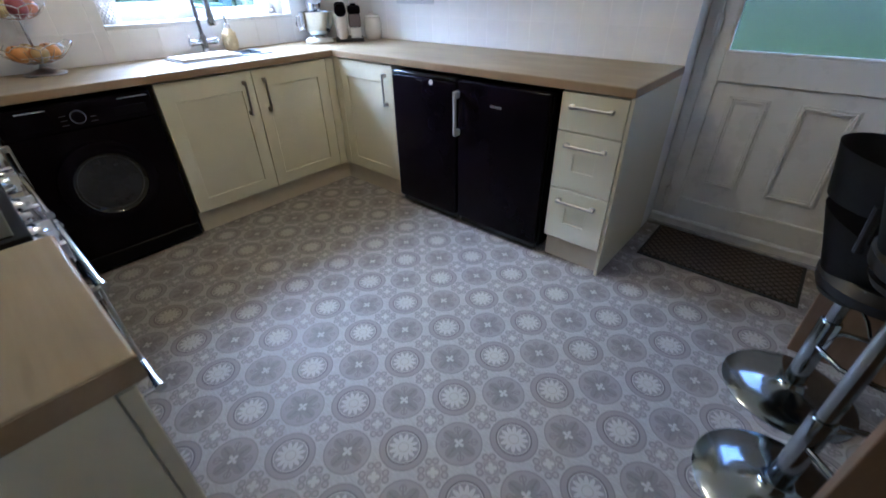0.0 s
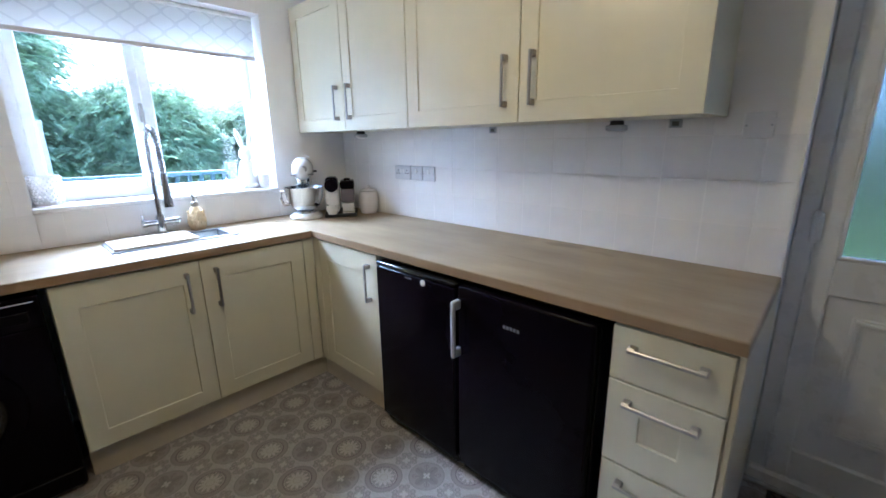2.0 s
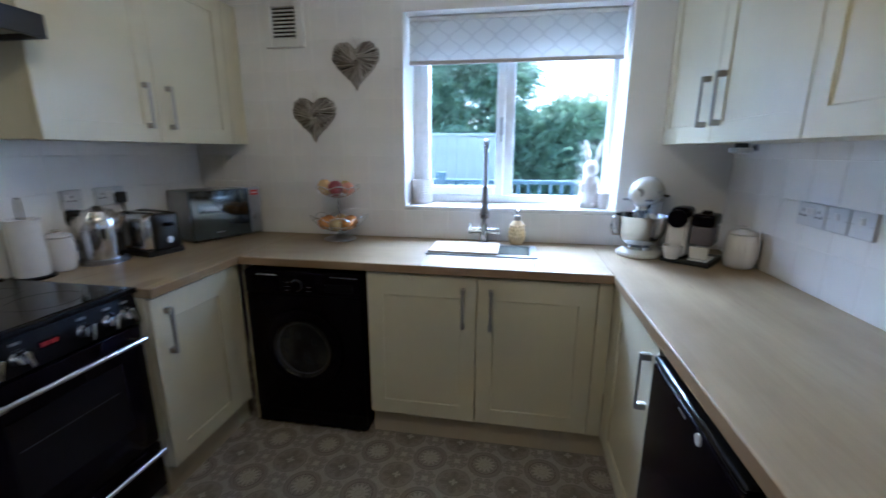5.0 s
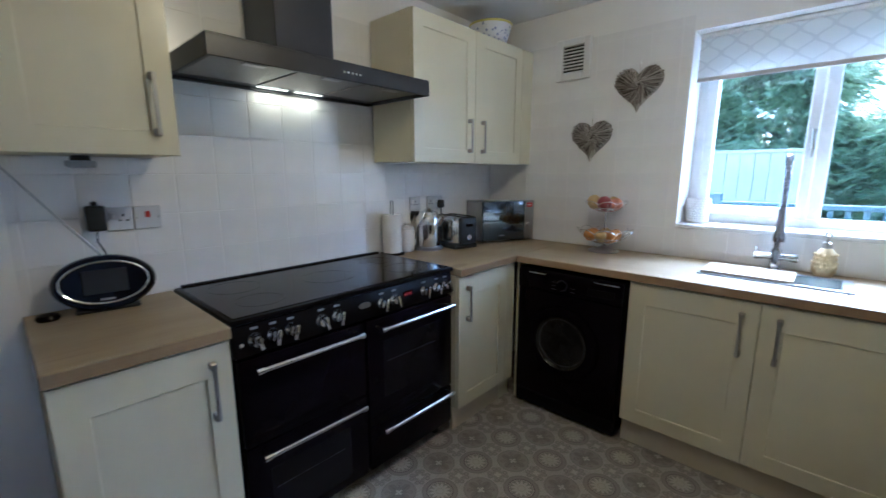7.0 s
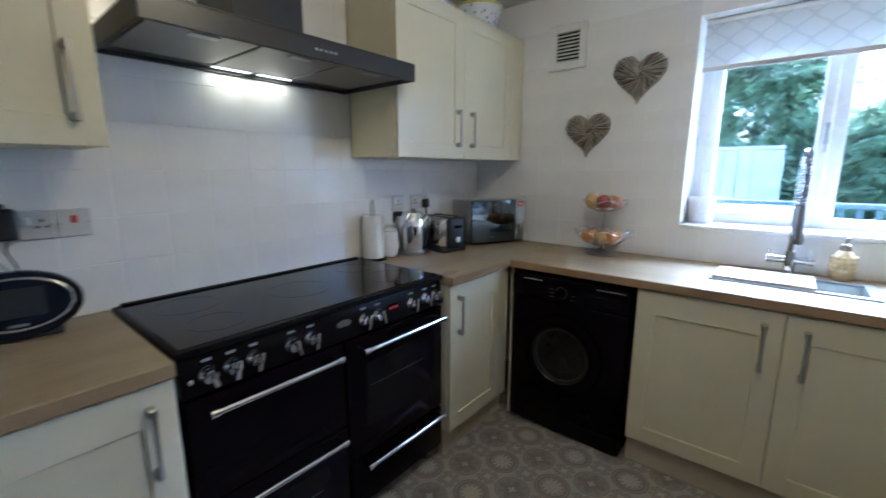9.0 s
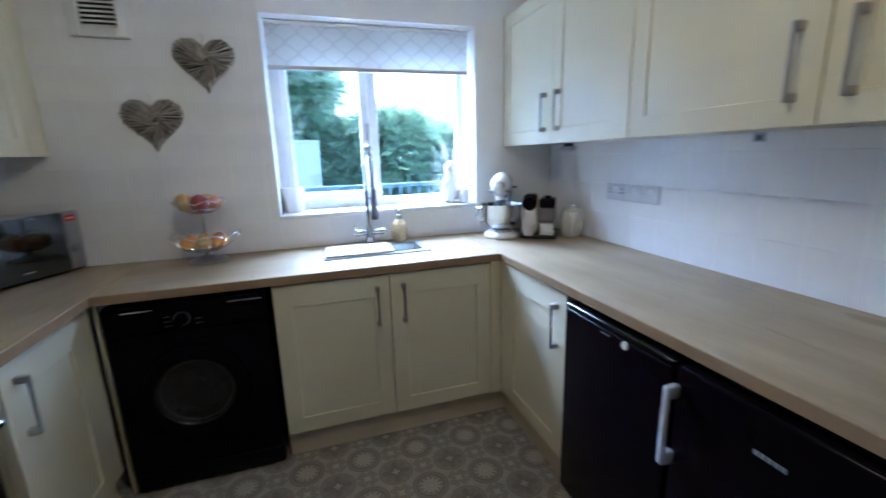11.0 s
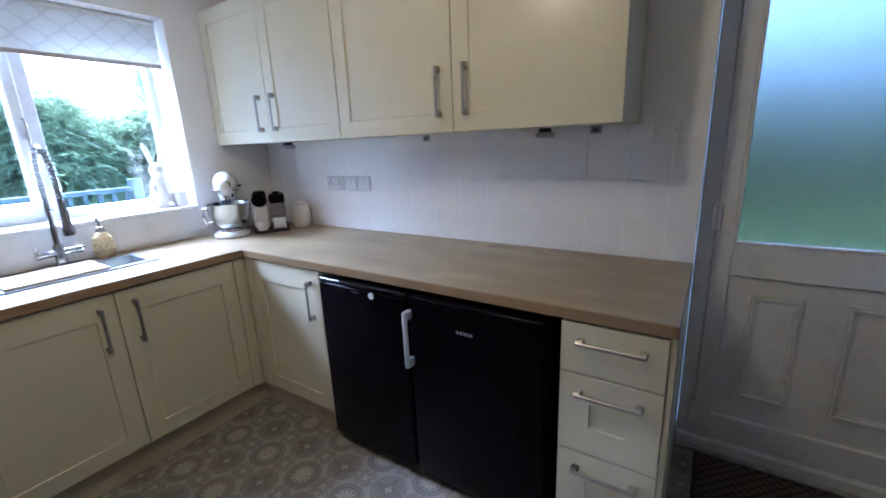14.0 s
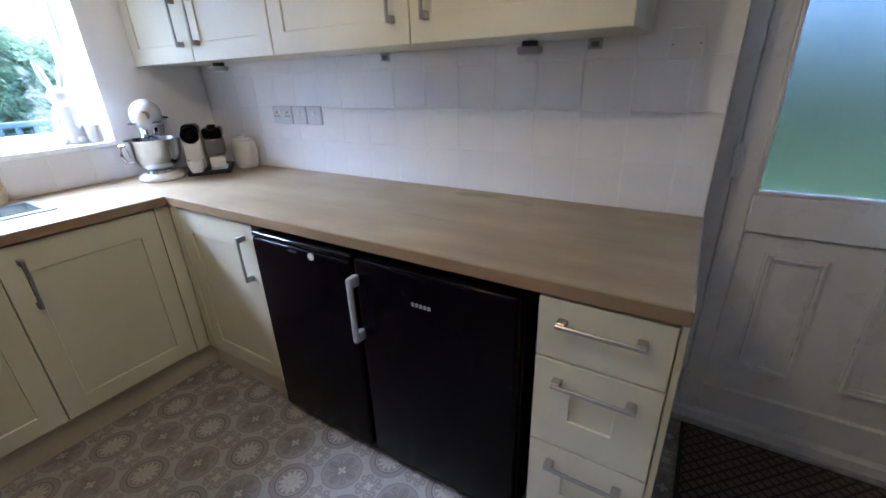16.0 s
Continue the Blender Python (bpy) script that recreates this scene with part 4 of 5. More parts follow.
part("head_top", cube(-0.082, -0.01, -0.06, 0.06, 0.185, 0.236, 0.02, 3), BLACK_GLOSS, cm, smooth=True)
part("cup", lathe([(0, 0), (0.026, 0), (0.036, 0.03), (0.037, 0.055), (0.033, 0.055), (0.025, 0.01), (0, 0.008)], 24, at=(-0.046, -0.085, 0.0225)), CERAMIC, cm, "cream drip cup", smooth=True)
part("milk_jug", cube(0.005, 0.085, -0.055, 0.06, 0.085, 0.165, 0.01, 2), plain("smoky_plastic", (0.16, 0.14, 0.16), 0.2), cm, "smoky plastic tank", smooth=True)
part("jug_lid", cube(0.003, 0.087, -0.06, 0.065, 0.165, 0.215, 0.012, 3), BLACK_GLOSS, cm, smooth=True)
part("jug_knob", lathe([(0, 0), (0.02, 0), (0.018, 0.012), (0, 0.013)], 18, at=(0.045, 0.0, 0.215)), BLACK_GLOSS, cm, smooth=True)
part("drip_tray", cube(0.01, 0.082, -0.07, 0.05, 0.022, 0.028, 0.002), WHITE_PLASTIC, cm)
part("label_panel", cube(0.012, 0.08, -0.062, -0.05, 0.032, 0.08, 0.004, 2), WHITE_PLASTIC, cm, "white front panel", smooth=True)


def storage_jar(m, r, h):
    j = thing("storage_jar", m, "white ceramic storage jar with a knobbed lid", "jar", "white storage jars")
    part("jar", lathe([(0, 0), (r * 0.74, 0), (r * 0.84, h * 0.03), (r * 0.96, h * 0.2), (r, h * 0.42), (r * 0.98, h * 0.62), (r * 0.9, h * 0.76), (r * 0.82, h * 0.795), (0, h * 0.795)], 36), CERAMIC, j, smooth=True)
    part("lid", lathe([(0, h * 0.798), (r * 0.80, h * 0.80), (r * 0.86, h * 0.815), (r * 0.84, h * 0.84), (r * 0.6, h * 0.885), (r * 0.24, h * 0.905), (r * 0.17, h * 0.925), (r * 0.29, h * 0.96), (r * 0.24, h * 0.99), (0, h)], 36), CERAMIC, j, smooth=True)
    return j


storage_jar(pose(-2.365, 2.66, CT), 0.066, 0.185)
storage_jar(pose(-1.785, -0.205, CT), 0.056, 0.175)

# ---- by the cooker ----
TOWEL = plain("white_paper", (0.82, 0.81, 0.79), 0.9, vary=0.03, scale=40, bump=0.5, fine=80)
pr = thing("kitchen_roll", pose(-1.668, -0.20, CT), "white kitchen roll on a wire holder", "kitchen roll")
part("paper", lathe([(0.02, 0.012), (0.056, 0.012), (0.056, 0.235), (0.02, 0.235), (0.02, 0.012)], 32), TOWEL, pr, smooth=True)
part("holder_base", lathe([(0, 0), (0.07, 0), (0.07, 0.008), (0.02, 0.012), (0, 0.012)], 32), BLACK_SATIN, pr, smooth=True)
part("holder_rod", tube([(-0.008, 0, 0.01), (-0.009, 0, 0.30), (-0.006, 0, 0.315), (0.006, 0, 0.315), (0.009, 0, 0.30), (0.008, 0, 0.01)], 0.0025, 6), BLACK_SATIN, pr, smooth=True)

kt = thing("kettle", pose(-1.935, -0.165, CT, 0, 0, 200) @ Matrix.Diagonal((1.18, 1.12, 1.03, 1)), "polished steel electric kettle on its base", "kettle")
part("base", lathe([(0, 0), (0.082, 0), (0.082, 0.012), (0.075, 0.02), (0, 0.02)], 32), STEEL, kt, smooth=True)
part("body", lathe([(0, 0.02), (0.066, 0.02), (0.068, 0.05), (0.072, 0.15), (0.071, 0.195), (0.06, 0.212), (0, 0.212)], 36), CHROME, kt, smooth=True)
part("lid", lathe([(0.056, 0.212), (0.05, 0.226), (0.02, 0.238), (0.012, 0.248), (0, 0.25)], 28), CHROME, kt, smooth=True)
part("spout", tube([(0, -0.06, 0.16), (0, -0.078, 0.19), (0, -0.088, 0.208)], lambda s: 0.022 - 0.008 * s, 10), CHROME, kt, smooth=True)
part("handle", tube([(0, 0.055, 0.215), (0, 0.10, 0.215), (0, 0.112, 0.18), (0, 0.108, 0.10), (0, 0.076, 0.06)], 0.011, 10, flat=1.4), BLACK_PLASTIC, kt, "black kettle handle", smooth=True)
part("water_gauge", cube(-0.012, 0.012, -0.079, -0.062, 0.05, 0.13, 0.003), BLACK_PLASTIC, kt)

ts = thing("toaster", pose(-2.125, -0.105, CT, 0, 0, 168) @ Matrix.Scale(1.1, 4), "polished steel and black two-slice toaster", "toaster")
part("shell", cube(-0.085, 0.085, -0.11, 0.125, 0.022, 0.185, 0.03, 4), CHROME, ts, "polished steel shell", smooth=True)
part("base", cube(-0.082, 0.082, -0.108, 0.12, 0, 0.028, 0.008, 2), BLACK_PLASTIC, ts, smooth=True)
part("end_panel", cube(-0.055, 0.06, -0.126, -0.105, 0.025, 0.185, 0.016, 3), BLACK_PLASTIC, ts, "black end panel", smooth=True)
part("lever", cube(-0.02, 0.02, -0.146, -0.124, 0.13, 0.146, 0.005, 2), BLACK_GLOSS, ts, smooth=True)
part("dial", facing(lathe([(0, 0), (0.018, 0), (0.016, 0.012), (0, 0.013)], 20), 0.0, -0.125, 0.07), CHROME, ts, smooth=True)
for x in (-0.035, 0.035):
    part("slot", cube(x - 0.016, x + 0.016, -0.085, 0.095, 0.180, 0.1865, 0.001), BLACK_SATIN, ts, "dark toast slot")

mw = thing("microwave", pose(-2.315, -0.035, CT, 0, 0, 155), "grey microwave with a mirrored black door", "microwave")
MIRROR = plain("mirrored_dark_glass", (0.13, 0.15, 0.175), 0.05, 0.95, vary=0.05)
bm = cube(0, 0.415, 0.018, 0.235, 0.012, 0.28, 0.006, 2)
for v in bm.verts:
    if v.co.x > 0.2 and v.co.y > 0.1:
        v.co.x -= 0.12
part("body", bm, STEEL, mw, smooth=True)
part("front", cube(0, 0.415, 0, 0.02, 0.012, 0.285, 0.004), STEEL, mw)
md = part("door", cube(0.004, 0.335, -0.014, 0.001, 0.016, 0.281, 0.004), MIRROR, mw, "mirrored dark glass door")
part("logo", cube(0.13, 0.175, -0.0152, -0.0135, 0.045, 0.052), PRINT, md)
part("control_panel", cube(0.339, 0.412, -0.006, 0.001, 0.016, 0.281, 0.003), STEEL, mw)
part("maker_plate", cube(0.352, 0.397, -0.0075, -0.0055, 0.238, 0.268), plain("red_print", (0.55, 0.03, 0.03), 0.35), mw, "small red plate with a pale bar")
part("plate_bar", cube(0.359, 0.39, -0.0085, -0.007, 0.25, 0.256), WHITE_PLASTIC, mw)
part("dial", facing(lathe([(0, 0), (0.02, 0), (0.018, 0.014), (0, 0.015)], 22), 0.375, -0.006, 0.11), STEEL, mw, smooth=True)
for fx in (0.04, 0.28):
    for fy in (0.05, 0.18):
        part("foot", lathe([(0, 0), (0.012, 0), (0.012, 0.013), (0, 0.013)], 10, at=(fx, fy, 0)), RUBBER, mw)

# ---- fruit stand ----
fs = thing("fruit_stand", pose(-2.60, 0.69, CT), "two-tier chrome wire fruit stand on the worktop", "fruit stand")
part("base", lathe([(0, 0.002), (0.080, 0.002), (0.086, 0), (0.090, 0.004), (0.086, 0.009), (0.05, 0.017), (0.016, 0.032), (0.008, 0.05), (0, 0.05)], 40), STEEL, fs, "domed metal foot", smooth=True)
part("post", tube([(0, 0, 0.03), (0, 0, 0.335)], 0.006, 10), CHROME, fs, smooth=True)


def wire_bowl(r, z, deep, petals):
    b = part("bowl", tube([((r * 0.35) * math.cos(2 * math.pi * i / 40), (r * 0.35) * math.sin(2 * math.pi * i / 40), z) for i in range(40)], 0.0028, 6, closed=True), CHROME, fs, "chrome wire bowl", smooth=True)
    n = petals * 12
    part("rim", tube([(r * (0.97 + 0.07 * abs(math.sin(petals * math.pi * i / n))) * math.cos(2 * math.pi * i / n), r * (0.97 + 0.07 * abs(math.sin(petals * math.pi * i / n))) * math.sin(2 * math.pi * i / n), z + deep * (0.9 + 0.35 * abs(math.sin(petals * math.pi * i / n)))) for i in range(n)], 0.0028, 6, closed=True), CHROME, b, smooth=True)
    part("hoop", tube([(r * 0.72 * math.cos(2 * math.pi * i / 40), r * 0.72 * math.sin(2 * math.pi * i / 40), z + deep * 0.42) for i in range(40)], 0.002, 6, closed=True), CHROME, b, smooth=True)
    for k in range(petals * 2):
        a = math.pi * k / petals
        part("wire", tube([(r * f * math.cos(a), r * f * math.sin(a), z + deep * h) for f, h in ((0.0, 0.0), (0.35, 0.0), (0.6, 0.22), (0.8, 0.55), (0.97, 0.92))], 0.0018, 5), CHROME, b, smooth=True)


wire_bowl(0.155, 0.055, 0.07, 8)
wire_bowl(0.118, 0.245, 0.05, 7)
ORANGE = plain("orange_peel", (0.58, 0.26, 0.05), 0.45, vary=0.12, scale=14, bump=0.5, fine=240)
MANGO = plain("yellow_green_peel", (0.52, 0.36, 0.13), 0.4, vary=0.3, scale=10)
APPLE = plain("red_apple_skin", (0.27, 0.055, 0.05), 0.3, vary=0.45, scale=12)
PEACH = plain("pink_peach_skin", (0.60, 0.26, 0.15), 0.6, vary=0.3, scale=12)
STALK = plain("brown_stalk", (0.10, 0.06, 0.03), 0.8)


def fruit(name, x, y, z, r, mat, label, tall=1.0):
    t = thing(name, pose(-2.60 + x, 0.69 + y, CT + z, 8 * x * 100 % 25, 12, 37 * (x + y) * 100 % 360), label, name, "fruit in the stand")
    part("flesh", lathe([(0, 0.12 * r), (0.3 * r, 0.02 * r), (0.75 * r, 0.35 * r), (r, 0.95 * r * tall), (0.9 * r, 1.45 * r * tall), (0.5 * r, 1.85 * r * tall), (0.15 * r, 1.88 * r * tall), (0, 1.78 * r * tall)], 24), mat, t, smooth=True)
    part("stalk", tube([(0, 0, 1.78 * r * tall), (0.002, 0, 1.98 * r * tall)], 0.0025, 5), STALK, t)


for i in range(6):
    a = 2 * math.pi * i / 6 + 0.2
    fruit("orange", 0.075 * math.cos(a), 0.075 * math.sin(a), 0.066, 0.036 + 0.002 * (i % 2), ORANGE if i % 3 else MANGO, "ripe orange in the wire fruit stand" if i % 3 else "yellow citrus fruit in the wire stand")
fruit("orange", 0.0, 0.0, 0.060, 0.033, ORANGE, "ripe orange in the wire fruit stand")
for i, (n, mat, lab, r) in enumerate((("apple", APPLE, "large red apple in the wire fruit stand", 0.043), ("peach", PEACH, "pink peach in the wire fruit stand", 0.036), ("pear", MANGO, "yellow-green pear in the wire fruit stand", 0.034), ("apple", APPLE, "red apple in the wire fruit stand", 0.036), ("pear", MANGO, "yellow-green pear in the wire fruit stand", 0.040))):
    a = 2 * math.pi * i / 5 + 0.3
    fruit(n, 0.062 * math.cos(a), 0.062 * math.sin(a), 0.256, r, mat, lab, 1.15 if n == "pear" else 1.0)

# ---- on the window wall ----
g = Graph("grey_washed_willow")
isl = g.t.nodes.new("ShaderNodeNewGeometry").outputs["Random Per Island"]
g.bump(g.noise(300, 3), 0.5, 0.001)
TWIG = g.put(Base_Color=g.ramp(isl, [(0.0, (0.13, 0.11, 0.09)), (0.4, (0.27, 0.24, 0.205)), (1.0, (0.58, 0.54, 0.48))]), Roughness=0.85)
HEARTBACK = plain("dark_willow_core", (0.10, 0.085, 0.072), 0.9, vary=0.3, scale=60)
CORD = plain("jute_string", (0.45, 0.38, 0.28), 0.9)


def heart_at(a, s):
    x = 16 * math.sin(a) ** 3
    y = 13 * math.cos(a) - 5 * math.cos(2 * a) - 2 * math.cos(3 * a) - math.cos(4 * a)
    return Vector((0, x / 16.0 * s, (y + 2.5) / 14.5 * s * 0.92))


def wicker_heart(y, z, s):
    """A heart bound from willow twigs, hung flat on the wall by a string."""
    h = thing("wicker_heart", pose(WX + 0.001, y, z), "grey washed wicker heart hung on the wall", "wall decoration", "wicker hearts")
    rnd = random.Random(int(y * 100))
    bm = bmesh.new()
    eye = Vector((0, 0.012, 0.022))
    for k in range(112):
        a = 2 * math.pi * k / 112 + rnd.uniform(-0.03, 0.03)
        p = heart_at(a, s) * rnd.uniform(0.98, 1.04)
        way = math.atan2(p.z - eye.z, p.y - eye.y) + rnd.uniform(0.7, 1.25)
        end = eye + Vector((0, math.cos(way), math.sin(way))) * rnd.uniform(0.008, 0.03)
        lift = rnd.uniform(0.0, 0.016)
        rim, mid = p + Vector((0.004, 0, 0)), p.lerp(end, 0.5) + Vector((0.021 + lift, 0, 0))
        tube([rim, p * 1.02 + Vector((0.013, 0, 0)), p.lerp(end, 0.2) + Vector((0.020 + lift, 0, 0)), mid, end + Vector((0.027 + lift, 0, 0))], rnd.uniform(0.0028, 0.0042), 5, bm)
    for lift, f in ((0.005, 0.99), (0.012, 0.96)):
        tube([heart_at(2 * math.pi * k / 60, s) * (f + rnd.uniform(-0.012, 0.012)) + Vector((lift, 0, 0)) for k in range(60)], 0.0048, 5, bm, closed=True)
    back = bmesh.new()
    lo = [back.verts.new(heart_at(2 * math.pi * k / 60, s) * 0.95 + Vector((0.002, 0, 0))) for k in range(60)]
    hi = [back.verts.new(heart_at(2 * math.pi * k / 60, s) * 0.95 + Vector((0.007, 0, 0))) for k in range(60)]
    cl, ch = back.verts.new((0.002, 0, 0)), back.verts.new((0.009, 0, 0))
    for k in range(60):
        j = (k + 1) % 60
        back.faces.new((lo[k], lo[j], hi[j], hi[k]))
        back.faces.new((hi[k], hi[j], ch))
        back.faces.new((lo[j], lo[k], cl))
    part("backing", back, HEARTBACK, h)
    tagged(part("twig_binding", bm, TWIG, h, "bound willow twigs", smooth=True), kind="stuff")
    top = heart_at(0, s).z
    part("hanger", tube([(0.006, -0.003, top), (0.006, 0.0, top + 0.085), (0.006, 0.004, top)], 0.0015, 5), CORD, h, "thin string")
    part("nail", moved(cube(0, 0.012, -0.006, 0.006, -0.009, 0.009, 0.002), Matrix.Translation((0, 0, top + 0.085))), WHITE_PLASTIC, h, "white wall hook")


wicker_heart(0.780, 1.858, 0.130)
wicker_heart(0.516, 1.578, 0.127)

vt = thing("wall_vent", pose(WX, 0.372, 2.09), "square white plastic louvred wall vent", "vent")
part("backing", cube(0.001, 0.006, -0.08, 0.08, -0.08, 0.08), plain("dark_void", (0.02, 0.02, 0.02), 0.9), vt)
bm = bmesh.new()
box(bm, 0.001, 0.028, -0.115, -0.07, -0.125, 0.125, 0.005)
box(bm, 0.001, 0.028, 0.07, 0.115, -0.125, 0.125, 0.005)
box(bm, 0.0015, 0.0275, -0.0705, 0.0705, -0.125, -0.08, 0.004)
box(bm, 0.0015, 0.0275, -0.0705, 0.0705, 0.08, 0.125, 0.004)
part("frame", bm, WHITE_PLASTIC, vt)
for i in range(8):
    part("slat", moved(cube(0, 0.018, -0.072, 0.072, -0.0015, 0.0015), Matrix.Translation((0.006, 0, -0.07 + i * 0.02)) @ Matrix.Rotation(radians(38), 4, "Y")), WHITE_PLASTIC, vt)
bl = thing("mixing_bowl", pose(-2.40, -0.05, 2.1865), "pale patterned bowl with a yellow rim on the cabinet", "bowl")
g = Graph("spotted_glaze")
vor = g.t.nodes.new("ShaderNodeTexVoronoi")
vor.inputs["Scale"].default_value = 38
g.plug(vor.inputs["Vector"], g.coord)
SPOT = g.put(Base_Color=g.mix(g.span(vor.outputs["Distance"], 0.34, 0.28), (0.72, 0.72, 0.70), (0.30, 0.33, 0.45)), Roughness=0.3)
part("bowl", lathe([(0, 0), (0.07, 0), (0.11, 0.03), (0.135, 0.11), (0.129, 0.11), (0.10, 0.03), (0, 0.01)], 36), SPOT, bl, smooth=True)
part("rim", lathe([(0.127, 0.108), (0.137, 0.108), (0.139, 0.12), (0.127, 0.12), (0.127, 0.108)], 36), plain("yellow_glaze", (0.55, 0.50, 0.10), 0.35), bl, "yellow rim", smooth=True)

# ---- window: blind and sill ornaments ----
g = Graph("trellis_blind_fabric")
sep = g.t.nodes.new("ShaderNodeSeparateXYZ")
g.plug(sep.inputs[0], g.coord)
bend = g.m("MULTIPLY", g.m("SINE", g.m("MULTIPLY", sep.outputs[2], 2 * math.pi / 0.105)), 0.23)
across = g.m("DIVIDE", sep.outputs[1], 0.125)


def strand(shift, sign):
    """Distance to the nearest of a row of wavy lines; two rows that lean against each other make the trellis."""
    return g.m("ABSOLUTE", g.m("SUBTRACT", g.m("FRACT", g.m("ADD", g.m("MULTIPLY_ADD", bend, sign, across), shift)), 0.5))


wave = g.m("MINIMUM", strand(0.0, 1.0), strand(0.5, -1.0))
weave = g.noise(500, 2)
lines = g.span(wave, 0.085, 0.045)
fab = g.mix(g.m("MULTIPLY", lines, 0.42), (0.74, 0.73, 0.70), (0.52, 0.51, 0.50))
g.bump(weave, 0.3, 0.001)
g.put(Base_Color=fab, Roughness=0.85)
tr = g.t.nodes.new("ShaderNodeBsdfTranslucent")
g.plug(tr.inputs["Color"], fab)
ms = g.t.nodes.new("ShaderNodeMixShader")
ms.inputs[0].default_value = 0.55
g.t.links.new(g.bsdf.outputs[0], ms.inputs[1])
g.t.links.new(tr.outputs[0], ms.inputs[2])
g.t.links.new(ms.outputs[0], g.t.nodes["Material Output"].inputs[0])
FABRIC = g.mat
rb = thing("roller_blind", pose(WX - 0.085, (W0 + W1) / 2, 1.876), "white roller blind with a grey trellis pattern, partly lowered", "blind")
hw = (W1 - W0) / 2 - 0.012
part("fabric", cube(-0.0008, 0.0008, -hw, hw, 0.0, 0.225), FABRIC, rb)
part("bottom_bar", cube(-0.005, 0.005, -hw, hw, -0.006, 0.016, 0.003), plain("beige_fabric_hem", (0.55, 0.50, 0.46), 0.8), rb, "beige hem bar")
part("roller", moved(tube([(0, -hw, 0), (0, hw, 0)], 0.017, 14), Matrix.Translation((-0.012, 0, 0.228))), UPVC, rb, smooth=True)

SILL = WZ0 + 0.0125
pl = thing("planter", pose(-2.88, 1.115, SILL), "white hobnail ceramic pot on the window sill", "plant pot")
part("pot", lathe([(0, 0), (0.052, 0), (0.055, 0.01), (0.062, 0.14), (0.058, 0.14), (0.05, 0.02), (0, 0.015)], 36), CERAMIC, pl, smooth=True)
bm = bmesh.new()
for row in range(9):
    for k in range(20):
        a = 2 * math.pi * (k + 0.5 * (row % 2)) / 20
        r = 0.0555 + 0.0007 * row
        blob((r * math.cos(a), r * math.sin(a), 0.014 + row * 0.0142), (0.006, 0.006, 0.006), bm, 6, 4)
tagged(part("hobnail_relief", bm, CERAMIC, pl, smooth=True), kind="stuff")

rbm = bmesh.new()
lathe([(0, 0), (0.05, 0), (0.055, 0.02), (0.05, 0.07), (0.042, 0.13), (0.03, 0.165), (0, 0.17)], 24, rbm)
blob((0.012, 0, 0.205), (0.045, 0.036, 0.045), rbm)
for s in (-1, 1):
    tube([(0.0, s * 0.015, 0.235), (-0.006, s * 0.024, 0.28), (-0.01, s * 0.034, 0.33), (-0.01, s * 0.04, 0.355)], lambda k: 0.006 + 0.011 * math.sin(math.pi * min(1, k * 0.85 + 0.12)), 10, rbm, flat=0.7)
    blob((0.035, s * 0.03, 0.10), (0.014, 0.013, 0.035), rbm, 10, 8)
    blob((0.04, s * 0.03, 0.018), (0.03, 0.018, 0.017), rbm, 10, 8)
ob = part("rabbit_figurine", rbm, CERAMIC, None, smooth=True)
ob.matrix_world = pose(-2.875, 2.09, SILL, 0, 0, -20) @ Matrix.Diagonal((1.2, 1.2, 1.05, 1))
tagged(ob, "white ceramic sitting rabbit figurine on the sill", "figurine")
tl = thing("tealight_holder", pose(-2.80, 2.155, SILL), "small white speckled pot on the sill", "ornament")
part("pot", lathe([(0, 0), (0.028, 0), (0.034, 0.02), (0.033, 0.075), (0.036, 0.085), (0.03, 0.085), (0.028, 0.02), (0, 0.012)], 24), CERAMIC, tl, smooth=True)

# ---- sockets, switches and small wall fittings ----
def plate(m, w, h, label, kind, holes=(), rockers=()):
    """A wall plate facing -y, its back on the wall at y = 0."""
    t = thing(kind, m, label, "socket" if "socket" in kind else "switch")
    part("plate", cube(-w / 2, w / 2, -0.010, -0.0005, -h / 2, h / 2, 0.003, 2), WHITE_PLASTIC if "blank" in kind else SOCKET_WHITE, t)
    for x in holes:
        for dx, dz, a, b in ((0, 0.013, 0.003, 0.005), (-0.011, -0.006, 0.005, 0.003), (0.011, -0.006, 0.005, 0.003)):
            part("pin_hole", cube(x + dx - a, x + dx + a, -0.0108, -0.009, dz - b, dz + b), BLACK_PLASTIC, t)
    for x, red in rockers:
        part("rocker", moved(cube(-0.008, 0.008, -0.006, 0.0, -0.012, 0.012, 0.002), Matrix.Translation((x, -0.009, 0.012)) @ Matrix.Rotation(radians(7), 4, "X")), RED_PLASTIC if red else WHITE_PLASTIC, t, "red switch rocker" if red else "")
    for s in (-1, 1):
        part("screw", moved(lathe([(0, 0), (0.0035, 0), (0.003, 0.0012), (0, 0.0013)], 10), Matrix.Translation((s * w * 0.40, -0.010, 0)) @ Matrix.Rotation(radians(90), 4, "X")), STEEL, t)
    return t


